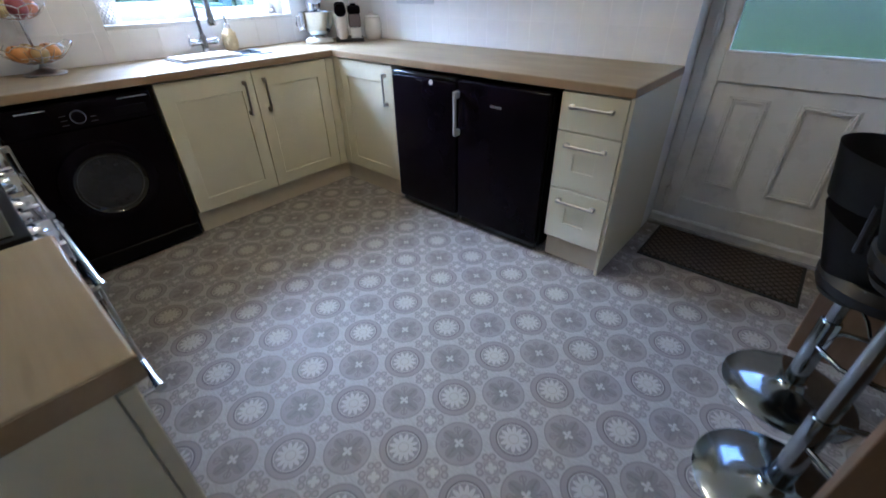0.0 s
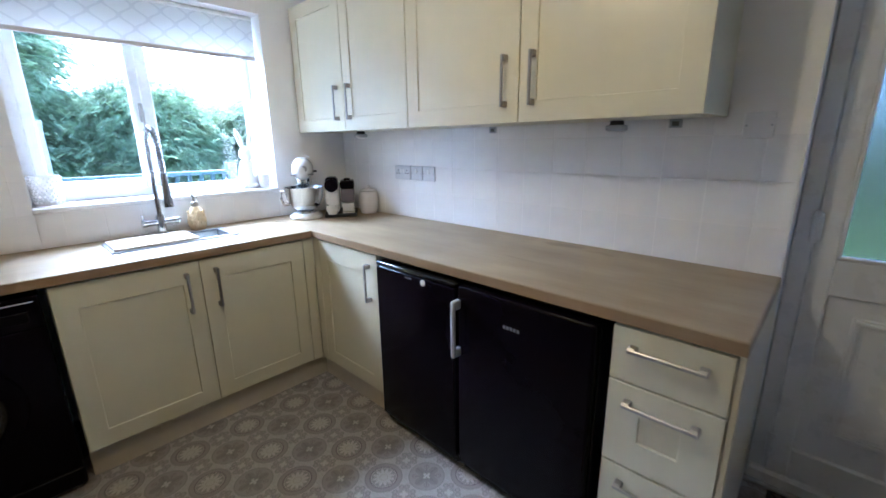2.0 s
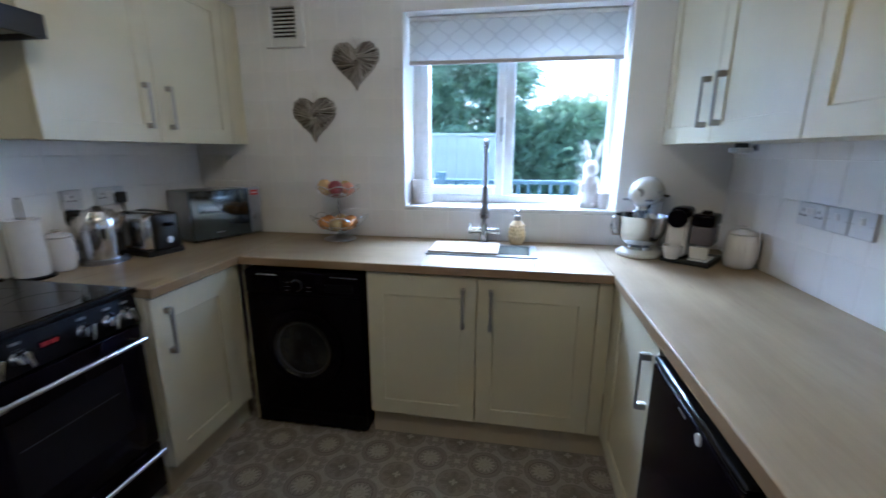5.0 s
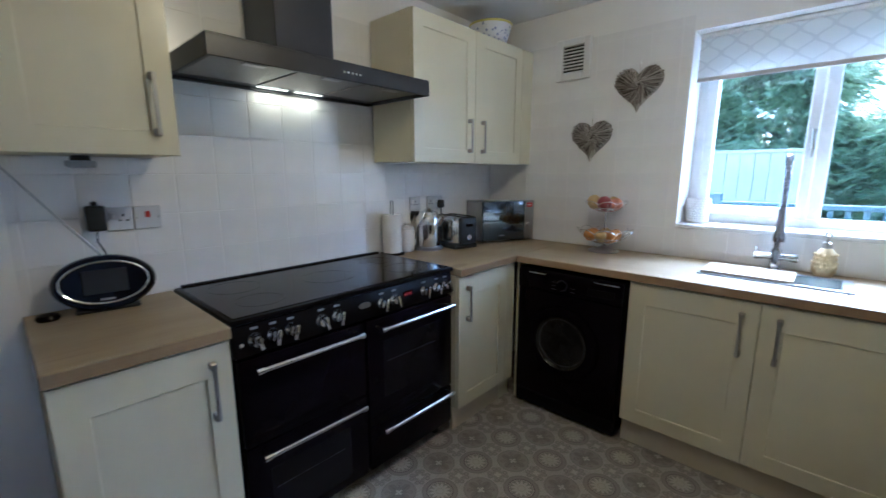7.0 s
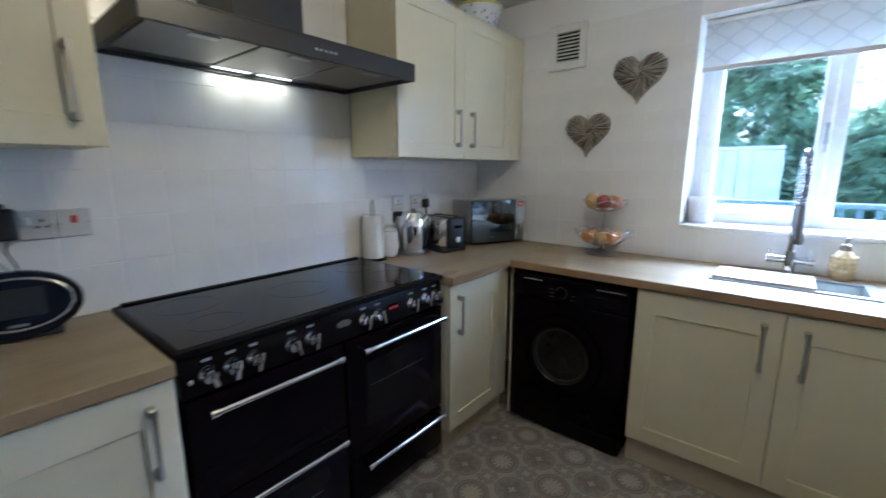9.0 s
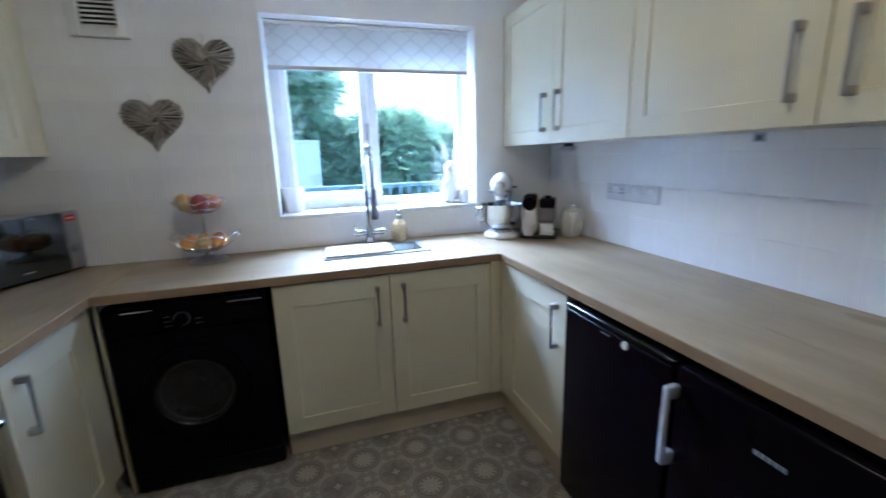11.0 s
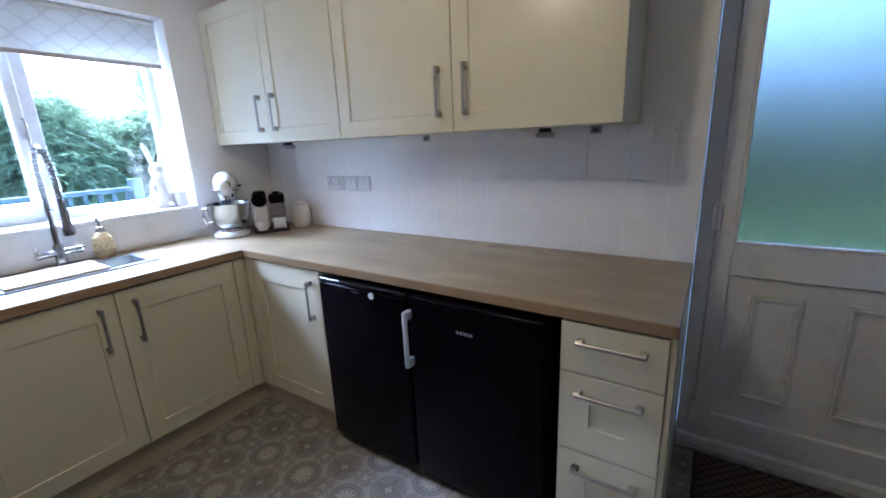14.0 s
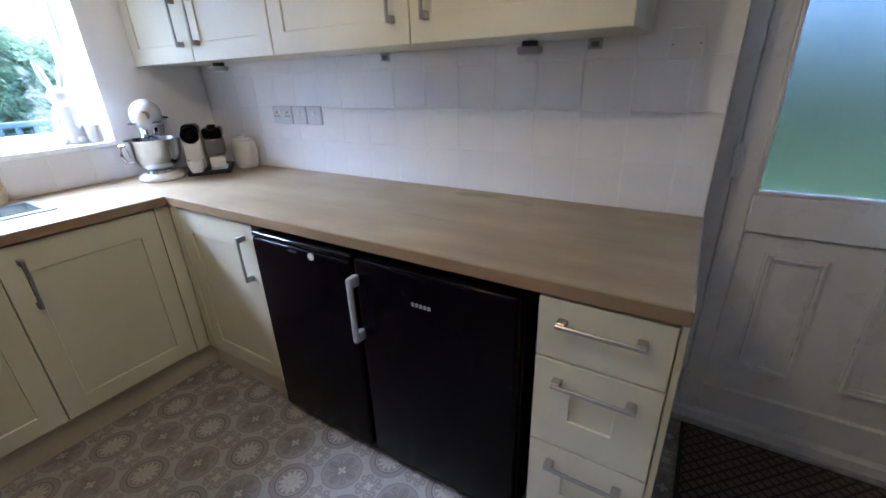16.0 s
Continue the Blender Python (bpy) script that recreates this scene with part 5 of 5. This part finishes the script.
# White plates greyed overall in place of the dark shadow lines at their edges.
SOCKET_WHITE = plain("shaded_white_plastic", (0.60, 0.60, 0.61), 0.4, vary=0.04)
RED_PLASTIC = plain("red_plastic", (0.5, 0.04, 0.03), 0.35)
NF = NY - 0.002
SF = SY + 0.002
plate(pose(-2.078, NF, 1.188), 0.146, 0.086, "white double socket on the tiles", "double_socket", (-0.04, 0.04), ((-0.012, 0), (0.012, 0)))
plate(pose(-1.950, NF, 1.188), 0.10, 0.086, "white fused switch on the tiles", "fused_switch", (), ((0.0, 0),))
plate(pose(-1.845, NF, 1.188), 0.10, 0.086, "white fused switch on the tiles", "fused_switch", (), ((0.0, 0),))
plate(pose(-0.288, NF + 0.0015, 1.41), 0.086, 0.086, "white blank plate on the wall by the door", "blank_plate_switch")
plate(pose(-0.405, SF, 1.217, 0, 0, 180), 0.082, 0.088, "white socket beside the red cooker switch", "single_socket", (0.012,), ((-0.02, 0),))
plate(pose(-0.493, SF, 1.217, 0, 0, 180), 0.088, 0.088, "white cooker switch with a red rocker", "cooker_switch", (), ((0.0, 1),))
plate(pose(-0.050, SY, 1.412, 0, 0, 180), 0.086, 0.086, "white blank plate beside the wall cabinet", "blank_plate_switch")
plate(pose(-1.92, SF, 1.19, 0, 0, 180), 0.09, 0.086, "white socket behind the kettle", "single_socket", (0.0,), ((-0.025, 0),))
plate(pose(-2.10, SF, 1.19, 0, 0, 180), 0.146, 0.086, "white double socket behind the toaster", "double_socket", (-0.04, 0.04), ((-0.012, 0), (0.012, 0)))

pg = thing("plug", pose(-2.14, SF + 0.0105, 1.18, 0, 0, 180), "black plug in the double socket", "plug")
part("body", cube(-0.024, 0.024, -0.028, 0, -0.026, 0.026, 0.008, 3), BLACK_PLASTIC, pg, smooth=True)
part("flex", tube([(0, -0.015, -0.025), (0.005, -0.02, -0.08), (0.01, -0.02, -0.2), (0.02, -0.04, -0.268)], 0.004, 6), BLACK_PLASTIC, pg, "black flex", smooth=True)
ch = thing("charger", pose(-0.335, SF, 1.225, 0, 0, 180), "black plug-in charger in the socket", "charger")
part("body", cube(-0.028, 0.028, -0.045, 0, -0.045, 0.045, 0.009, 3), BLACK_PLASTIC, ch, smooth=True)
part("tip", cube(-0.008, 0.008, -0.028, -0.012, 0.045, 0.06, 0.003), BLACK_PLASTIC, ch)
part("flex", tube([(0, -0.02, -0.045), (-0.005, -0.025, -0.08), (0.01, -0.03, -0.12), (0.02, -0.035, -0.16)], 0.0028, 6), BLACK_PLASTIC, ch, "black flex", smooth=True)
rd = thing("digital_radio", pose(-0.325, -0.165, CT, 0, 0, 172), "oval black digital radio with a silver ring and long aerial", "radio")
TILT = Matrix.Translation((0, 0, 0.098)) @ Matrix.Rotation(radians(-12), 4, "X")


def oval(rx, rz, y0, y1, edge):
    bm = facing(lathe([(0, 0), (1 - edge, 0), (1, 0.3), (1, 0.7), (1 - edge, 1), (0, 1)], 44), 0, 0, 0)
    bm.transform(TILT @ Matrix.Translation((0, y1, 0)) @ Matrix.Diagonal((rx, y1 - y0, rz, 1)))
    return bm


part("case", oval(0.145, 0.096, -0.025, 0.03, 0.06), BLACK_GLOSS, rd, smooth=True)
bm = tube([(0.122 * math.cos(2 * math.pi * k / 48), -0.027, 0.072 * math.sin(2 * math.pi * k / 48)) for k in range(48)], 0.0045, 8, closed=True)
part("ring", moved(bm, TILT), CHROME, rd, "silver ring", smooth=True)
part("screen", moved(cube(-0.062, 0.062, -0.029, -0.022, -0.038, 0.045, 0.002), TILT), plain("grey_screen", (0.03, 0.03, 0.033), 0.4, Specular_IOR_Level=0.2), rd, "dark grey screen")
part("logo", moved(cube(-0.02, 0.02, -0.0265, -0.022, -0.062, -0.055), TILT), PRINT, rd)
part("stand", cube(-0.09, 0.09, -0.03, 0.06, 0, 0.014, 0.006, 2), BLACK_PLASTIC, rd, smooth=True)
part("aerial", tube([(0.0119, 0.0017, 0.176), (-0.075, -0.0125, 0.302)], 0.0036, 8), STEEL, rd, "extended telescopic aerial", smooth=True)
part("aerial_tip", tube([(-0.074, -0.0123, 0.300), (-0.219, -0.0355, 0.519)], 0.0024, 8), STEEL, rd, smooth=True)
pk = thing("remote_puck", pose(-0.165, -0.165, CT), "small round black control on the worktop", "remote")
part("puck", lathe([(0, 0), (0.028, 0), (0.032, 0.008), (0.027, 0.018), (0.012, 0.022), (0, 0.022)], 28), BLACK_GLOSS, pk, smooth=True)


def puck_light(x, y, z=1.442):
    t = thing("cabinet_light", pose(x, y, z - 0.0025), "small unlit puck light under the wall cabinet", "cabinet light", "under-cabinet puck lights")
    part("mount", lathe([(0, 0), (0.024, 0), (0.026, -0.016), (0, -0.016)], 24), BLACK_PLASTIC, t, "dark mount", smooth=True)
    part("case", lathe([(0, -0.016), (0.036, -0.016), (0.04, -0.02), (0.039, -0.034), (0.03, -0.038), (0, -0.038)], 26), GREY_PLASTIC, t, smooth=True)
    part("lens", lathe([(0, -0.041), (0.024, -0.041), (0.026, -0.038), (0, -0.037)], 22), WHITE_PLASTIC, t, smooth=True)


for x, y in ((-0.715, 2.62), (-2.235, 2.535)):
    puck_light(x, y)
puck_light(-0.30, -0.10)
for x in (-1.382, -0.541, -2.533):
    t = thing("cabinet_bracket", pose(x, NF, 1.428), "small clear plastic bracket under the wall cabinet", "bracket", "cabinet brackets")
    part("tab", cube(-0.022, 0.022, -0.004, 0, -0.018, 0.013, 0.001), GREY_PLASTIC, t)
    part("slot", cube(-0.012, 0.012, -0.0055, -0.0035, -0.012, 0.005), DIM, t)

# ---- door mat, stools and breakfast bar ----
g = Graph("brown_lattice_mat")
sep = g.t.nodes.new("ShaderNodeSeparateXYZ")
g.plug(sep.inputs[0], g.coord)
a = g.m("PINGPONG", g.m("MULTIPLY", g.m("ADD", sep.outputs[0], sep.outputs[1]), 46), 1.0)
b = g.m("PINGPONG", g.m("MULTIPLY", g.m("SUBTRACT", sep.outputs[0], sep.outputs[1]), 46), 1.0)
lat = g.span(g.m("MINIMUM", a, b), 0.42, 0.1)
pile = g.noise(420, 2)
g.bump(g.m("ADD", pile, g.m("MULTIPLY", lat, -0.6)), 0.7, 0.003)
MAT = g.put(Base_Color=g.mix(lat, g.ramp(pile, [(0.3, (0.075, 0.055, 0.042)), (0.7, (0.125, 0.095, 0.072))]), (0.024, 0.018, 0.017)), Roughness=0.95)
mt = thing("door_mat", pose(0.285, 2.648, 0), "brown lattice-patterned door mat by the back door", "door mat")
part("backing", cube(-0.36, 0.36, -0.20, 0.20, 0.0, 0.006, 0.002), RUBBER, mt)
part("surface", cube(-0.345, 0.345, -0.185, 0.185, 0.0055, 0.013, 0.003), MAT, mt)

LEATHER = plain("black_leatherette", (0.014, 0.014, 0.016), 0.4, vary=0.15, scale=20, bump=0.35, fine=120)
def back_shell(span, low, high, r0, r1, cut):
    """An upholstered band curved round the west side of the seat, its ends falling away."""
    bm = bmesh.new()
    na, nr = 28, 8
    vs = []
    for i in range(na):
        a = span * (2 * i / (na - 1) - 1)
        f0 = abs(2 * i / (na - 1) - 1)
        hi = high - cut * f0 ** 2.2
        vs.append([bm.verts.new((-(r0 + (r1 - r0) * j / (nr - 1)) * math.cos(a), (r0 + (r1 - r0) * j / (nr - 1)) * math.sin(a), low + (hi - low) * j / (nr - 1) + 0.006 * math.sin(math.pi * j / (nr - 1)))) for j in range(nr)])
    for i in range(na - 1):
        for j in range(nr - 1):
            bm.faces.new((vs[i][j], vs[i + 1][j], vs[i + 1][j + 1], vs[i][j + 1]))
    bmesh.ops.solidify(bm, geom=bm.faces[:], thickness=0.032)
    bmesh.ops.recalc_face_normals(bm, faces=bm.faces)
    return bm


STOOL_CHROME = plain("dark_polished_chrome", (0.36, 0.40, 0.43), 0.14, 1.0, vary=0.05, scale=6)


def bar_stool(m, up, label):
    st = thing("bar_stool", m, label, "bar stool", "stools at the breakfast bar")
    part("base", lathe([(0, 0), (0.200, 0), (0.203, 0.006), (0.19, 0.016), (0.12, 0.032), (0.05, 0.045), (0.036, 0.06), (0.034, 0.07), (0, 0.07)], 48), STOOL_CHROME, st, "chrome dome base", smooth=True)
    part("column", lathe([(0.030, 0.065), (0.030, 0.34), (0.026, 0.345), (0, 0.345)], 28), STOOL_CHROME, st, smooth=True)
    part("gas_lift", lathe([(0.0205, 0.34), (0.0205, 0.46 + up), (0, 0.46 + up)], 24), STOOL_CHROME, st, smooth=True)
    ring = [(0.0, 0.03), (0.06, 0.10), (0.16, 0.115), (0.215, 0.06), (0.215, -0.06), (0.16, -0.115), (0.06, -0.10), (0.0, -0.03)]
    part("footrest", tube([(x, y, 0.25) for x, y in ring], 0.009, 10), STOOL_CHROME, st, "chrome foot loop", smooth=True)
    z = 0.45 + up
    part("height_lever", tube([(0.02, -0.02, z), (0.05, -0.10, z - 0.015), (0.06, -0.16, z - 0.025)], 0.005, 8), STOOL_CHROME, st, smooth=True)
    part("seat_plate", lathe([(0, z), (0.08, z), (0.09, z + 0.018), (0, z + 0.02)], 24), BLACK_PLASTIC, st, smooth=True)
    part("seat", lathe([(0, z + 0.02), (0.12, z + 0.02), (0.16, z + 0.04), (0.165, z + 0.07), (0.14, z + 0.095), (0, z + 0.085)], 36, at=(0.06, 0, 0)), LEATHER, st, "black padded seat", smooth=True)
    part("seat_shell", back_shell(radians(112), z + 0.025, z + 0.27, 0.085, 0.16, 0.10), LEATHER, st, "black bucket seat shell", smooth=True)
    part("backrest", back_shell(radians(78), z + 0.30, z + 0.445, 0.168, 0.195, 0.02), LEATHER, st, "black curved backrest band", smooth=True)
    for s0 in (-1, 1):
        a0 = s0 * radians(66)
        part("back_bracket", tube([(-0.145 * math.cos(a0), 0.145 * math.sin(a0), z + 0.2), (-0.172 * math.cos(a0), 0.172 * math.sin(a0), z + 0.34)], 0.012, 8), LEATHER, st, smooth=True)


bar_stool(pose(0.666, 1.873, 0), 0.0, "black leatherette bar stool on a chrome pedestal")
bar_stool(pose(0.677, 1.42, 0, 0, 0, 6), 0.29, "black leatherette bar stool on a chrome pedestal, raised")

bb = thing("breakfast_bar", pose(0.95, 1.62, 0), "brown wooden breakfast bar on two panel legs", "breakfast bar")
part("top", cube(-0.10, 0.50, -0.55, 0.60, 0.93, 0.968, 0.004), OAK, bb, "oak-effect bar top")
for y in (-0.50, 0.525):
    part("panel_leg", cube(-0.31 if y > 0 else -0.29, 0.49, y - 0.019, y + 0.019, 0.0, 0.928, 0.002), OAK_DARK, bb, "brown panel leg")

# ---- wall tiles ----
def tile_mesh(w, h, gap):
    me = bpy.data.meshes.new("tile")
    bm = cube(-w / 2 + gap, w / 2 - gap, -0.0018, 0.0, -h / 2 + gap * 0.4, h / 2 - gap * 0.4, 0.0009)
    bm.to_mesh(me)
    bm.free()
    me.materials.append(TILE)
    return me


def tiling(parent, m, u0, u1, z0, z1, us, zs, skip, gap=0.0023):
    """Tiles between joint lines us and zs, cut at the edges, in the axes of m (facing -y)."""
    meshes = {}
    cu = [u0] + [u for u in us if u0 + 0.012 < u < u1 - 0.012] + [u1]
    cz = [z0] + [z for z in zs if z0 + 0.012 < z < z1 - 0.012] + [z1]
    for a, b in zip(cu, cu[1:]):
        for c, d in zip(cz, cz[1:]):
            if skip((a + b) / 2, (c + d) / 2):
                continue
            key = (round(b - a, 4), round(d - c, 4))
            if key not in meshes:
                meshes[key] = tile_mesh(*key, gap)
            ob = new("tile", meshes[key])
            ob.parent = parent
            ob.matrix_basis = m @ pose((a + b) / 2, 0, (c + d) / 2)


PT = 0.1553
east_lines = [-0.416 - PT * i for i in range(-3, 18)][::-1]
rows = [0.915 + PT * i for i in range(1, 10)]
# tiled splashback under the wall cabinets; the plaster stays bare above
tiling(wall_north, pose(0, NY, 0), WX + 0.002, D0 - 0.002, CT + 0.002, 1.535, east_lines, rows, lambda u, z: u > -0.41 and z > 1.39)
# cooker wall, counted in its own axis from the corner by the hall
south_lines = sorted(0.758 + 0.1545 * i for i in range(-6, 16))
tiling(wall_south, pose(0, SY, 0, 0, 0, 180), 0.112, -WX - 0.002, CT + 0.002, 2.165, south_lines, rows, lambda u, z: z > 1.54 and (u > 1.62 or u < 0.53))
# window wall
west_lines = [SY + 0.02 + PT * i for i in range(0, 22)]
tiling(wall_west, pose(WX, 0, 0, 0, 0, 90), SY + 0.006, W0 - 0.001, CT + 0.002, 2.2, west_lines, rows, lambda u, z: False, 0.0006)
tiling(wall_west, pose(WX, 0, 0, 0, 0, 90), W0 - 0.001, W1 + 0.001, CT + 0.002, WZ0 - 0.014, west_lines, rows, lambda u, z: False, 0.0006)

# ---- outdoors ----
g = Graph("lawn")
soil = g.noise(1.2, 5)
GRASS = g.put(Base_Color=g.mix(g.span(g.noise(60, 3), 0.3, 0.7), g.ramp(soil, [(0.3, (0.035, 0.075, 0.015)), (0.7, (0.06, 0.11, 0.025))]), (0.09, 0.14, 0.04)), Roughness=0.9)
g.bump(g.noise(90, 4), 0.8, 0.03)
bm = bmesh.new()
bmesh.ops.create_grid(bm, x_segments=2, y_segments=2, size=400)
moved(bm, Matrix.Translation((0, 0, -0.18)))
structure("ground", bm, GRASS, "green garden lawn")
STONE = plain("grey_paving", (0.30, 0.29, 0.28), 0.85, vary=0.2, scale=6, bump=0.4)
structure("pavement", cube(-4.4, WX - 0.29, -4, 6, -0.2, -0.12), STONE, "grey paving outside the window")


def tree_leaves(n, rx, ry, h, seed, size):
    """Feathery drooping sprays in layered boughs, each spray of twelve thin leaflets along a stalk, as one mesh."""
    rng = np.random.default_rng(seed)
    boughs = 170
    ang, lev = rng.uniform(0, 2 * np.pi, boughs), rng.uniform(0.02, 1.0, boughs)
    wid = (1 - 0.72 * lev ** 1.6) * rng.uniform(0.55, 1.08, boughs)
    centre = np.stack([rx * wid * np.cos(ang), ry * wid * np.sin(ang), h * lev], 1)
    pick = rng.integers(0, boughs, n)
    spread = np.array([rx * 0.17, ry * 0.17, h * 0.028])
    p = centre[pick] + rng.normal(0, 1, (n, 3)) * spread
    p[:, 2] -= 0.55 * np.hypot(p[:, 0] - centre[pick, 0], p[:, 1] - centre[pick, 1])
    p[:, 2] = np.maximum(p[:, 2], 0.05)
    out = p * np.array([1, 1, 0]) + rng.normal(0, 0.45, (n, 3))
    out /= np.linalg.norm(out, axis=1)[:, None]
    out[:, 2] -= 0.35
    out /= np.linalg.norm(out, axis=1)[:, None]
    side = np.cross(out, rng.normal(0, 0.35, (n, 3)) + np.array([0, 0, 1.0]))
    side /= np.linalg.norm(side, axis=1)[:, None]
    flat = np.cross(side, out)
    ln = size * rng.uniform(0.6, 1.5, n)[:, None]
    tris = []
    for k in range(12):
        f, s = (k // 2 + 0.5) / 6.0, 1 if k % 2 else -1
        root = p + out * ln * f + np.array([0, 0, -0.16]) * ln * f * f
        way = out * 0.85 + side * s * 0.6 + flat * rng.normal(0, 0.2, (n, 1)) + np.array([0, 0, -0.15])
        tip = root + way * ln * 0.42 * (1.1 - f * 0.6)
        wide = out * ln * 0.055 + flat * ln * 0.02
        tris.append(np.stack([root - wide, tip, root + wide], 1))
    verts = np.concatenate(tris).reshape(-1, 3)
    faces = np.arange(len(verts)).reshape(-1, 3)
    me = bpy.data.meshes.new("crown")
    me.from_pydata(verts.tolist(), [], faces.tolist())
    return me


g = Graph("conifer_leaf")
rand = g.t.nodes.new("ShaderNodeNewGeometry").outputs["Random Per Island"]
# lit and dim boughs painted as lighter and darker clumps of leaf colour
lit_clumps = g.span(g.noise(4.5, 3), 0.34, 0.56)
dim_leaf = g.ramp(rand, [(0.0, (0.07, 0.10, 0.05)), (0.5, (0.12, 0.17, 0.085)), (1.0, (0.19, 0.24, 0.13))])
lit_leaf = g.ramp(rand, [(0.0, (0.22, 0.29, 0.14)), (0.5, (0.35, 0.43, 0.22)), (1.0, (0.50, 0.54, 0.33))])
LEAFCOL = g.mix(lit_clumps, dim_leaf, lit_leaf)
g.put(Base_Color=LEAFCOL, Roughness=0.55)
tr = g.t.nodes.new("ShaderNodeBsdfTranslucent")
g.plug(tr.inputs["Color"], LEAFCOL)
ms = g.t.nodes.new("ShaderNodeMixShader")
ms.inputs[0].default_value = 0.6
g.t.links.new(g.bsdf.outputs[0], ms.inputs[1])
g.t.links.new(tr.outputs[0], ms.inputs[2])
g.t.links.new(ms.outputs[0], g.t.nodes["Material Output"].inputs[0])
LEAF = g.mat
BARK = plain("brown_bark", (0.10, 0.07, 0.05), 0.9, vary=0.3, scale=20, bump=0.6)


def conifer(m, rx, ry, h, n, seed, size, label):
    t = thing("conifer_tree", m, label, "tree", "garden conifers")
    part("trunk", tube([(0, 0, -0.02), (0.03, 0.02, h * 0.4), (0, 0.04, h * 0.95)], lambda s: 0.11 * (1 - 0.85 * s), 9), BARK, t, smooth=True)
    rnd = random.Random(seed)
    bm = bmesh.new()
    for k in range(14):
        a, z = rnd.uniform(0, 2 * math.pi), h * rnd.uniform(0.1, 0.8)
        r = rnd.uniform(0.5, 0.85) * (1 - 0.6 * z / h)
        tube([(0, 0, z), (rx * r * 0.5 * math.cos(a), ry * r * 0.5 * math.sin(a), z + 0.12), (rx * r * math.cos(a), ry * r * math.sin(a), z + 0.02)], lambda s: 0.03 * (1 - 0.8 * s), 6, bm)
    part("limbs", bm, BARK, t, smooth=True)
    me = tree_leaves(n, rx, ry, h, seed, size)
    me.materials.append(LEAF)
    c = new("crown", me)
    c.parent = t
    tagged(c, "drooping green needle sprays", kind="stuff")
    return t


GZ = -0.18
low = conifer(pose(-8.2, 2.75, GZ), 1.25, 1.3, 2.6, 20000, 3, 0.16, "dense green conifer in the garden hedge")
tall = conifer(pose(-8.6, 0.95, GZ), 1.3, 1.4, 4.2, 26000, 8, 0.17, "tall dense green conifer above the fence")
far = conifer(pose(-9.0, 8.2, GZ), 1.3, 1.4, 2.8, 5000, 15, 0.26, "green conifer at the garden's edge")
for x, y, r, k in ((-8.3, 4.4, 70, 0.93), (-8.9, 1.9, 250, 0.92), (-9.2, 3.4, 130, 0.96)):
    copy_thing(low, pose(x, y, GZ, 0, 0, r)).scale = (1, 1, k)
copy_thing(tall, pose(-9.5, 5.9, GZ, 0, 0, 100)).scale = (1, 1, 1)
for x, y, r, k in ((-9.6, -0.6, 20, 1.5), (-8.9, -2.4, 100, 1.45), (-8.8, -4.4, 210, 1.5), (-9.0, -6.8, 310, 1.4), (-8.7, -9.2, 40, 1.4)):
    copy_thing(far, pose(x, y, GZ, 0, 0, r)).scale = (1, 1, k)
for x, y, r in ((-2.6, 9.5, 15), (-0.6, 9.2, 120), (1.5, 9.6, 200), (3.6, 9.3, 300), (5.6, 9.5, 60)):
    copy_thing(far, pose(x, y, GZ, 0, 0, r)).scale = (1, 1, 1.15)

# pale board fence, with a capping rail
FENCE = wood("pale_weathered_boards", (0.32, 0.29, 0.25), (0.46, 0.43, 0.38), along=2, rough=0.8)
fn = thing("garden_fence", pose(-6.6, -7.0, GZ), "pale weathered board fence behind the garden", "fence")
for i in range(56):
    b = part("board", cube(-0.01 - 0.008 * (i % 2), 0.01 - 0.008 * (i % 2), 0.002, 0.146, 0, 1.80, 0.002), FENCE, fn)
    b.location = (0, i * 0.15, 0)
part("capping", cube(-0.035, 0.035, 0, 8.4, 1.80, 1.84, 0.004), FENCE, fn)
for i in range(5):
    part("post", cube(-0.12, -0.02, 0, 0.09, 0, 1.795, 0.004), FENCE, fn).location = (0, i * 2.05, 0)

# blue-grey slatted rail of the decking
TEAL = plain("blue_grey_paint", (0.035, 0.065, 0.07), 0.6, vary=0.1)
dr = thing("deck_railing", pose(-4.6, -2.5, GZ), "blue-grey painted slatted deck railing", "railing")
part("top_rail", cube(-0.04, 0.04, 0, 5.15, 1.27, 1.31, 0.004), TEAL, dr)
part("bottom_rail", cube(-0.02, 0.02, 0, 5.15, 0.30, 0.35, 0.004), TEAL, dr)
for i in range(4):
    part("post", cube(-0.045, 0.045, 0, 0.09, 0, 1.38, 0.006), TEAL, dr).location = (0, i * 1.686, 0)
for i in range(48):
    part("slat", cube(-0.01, 0.01, 0, 0.04, 0.35, 1.27, 0.002), TEAL, dr).location = (0, 0.12 + i * 0.104, 0)
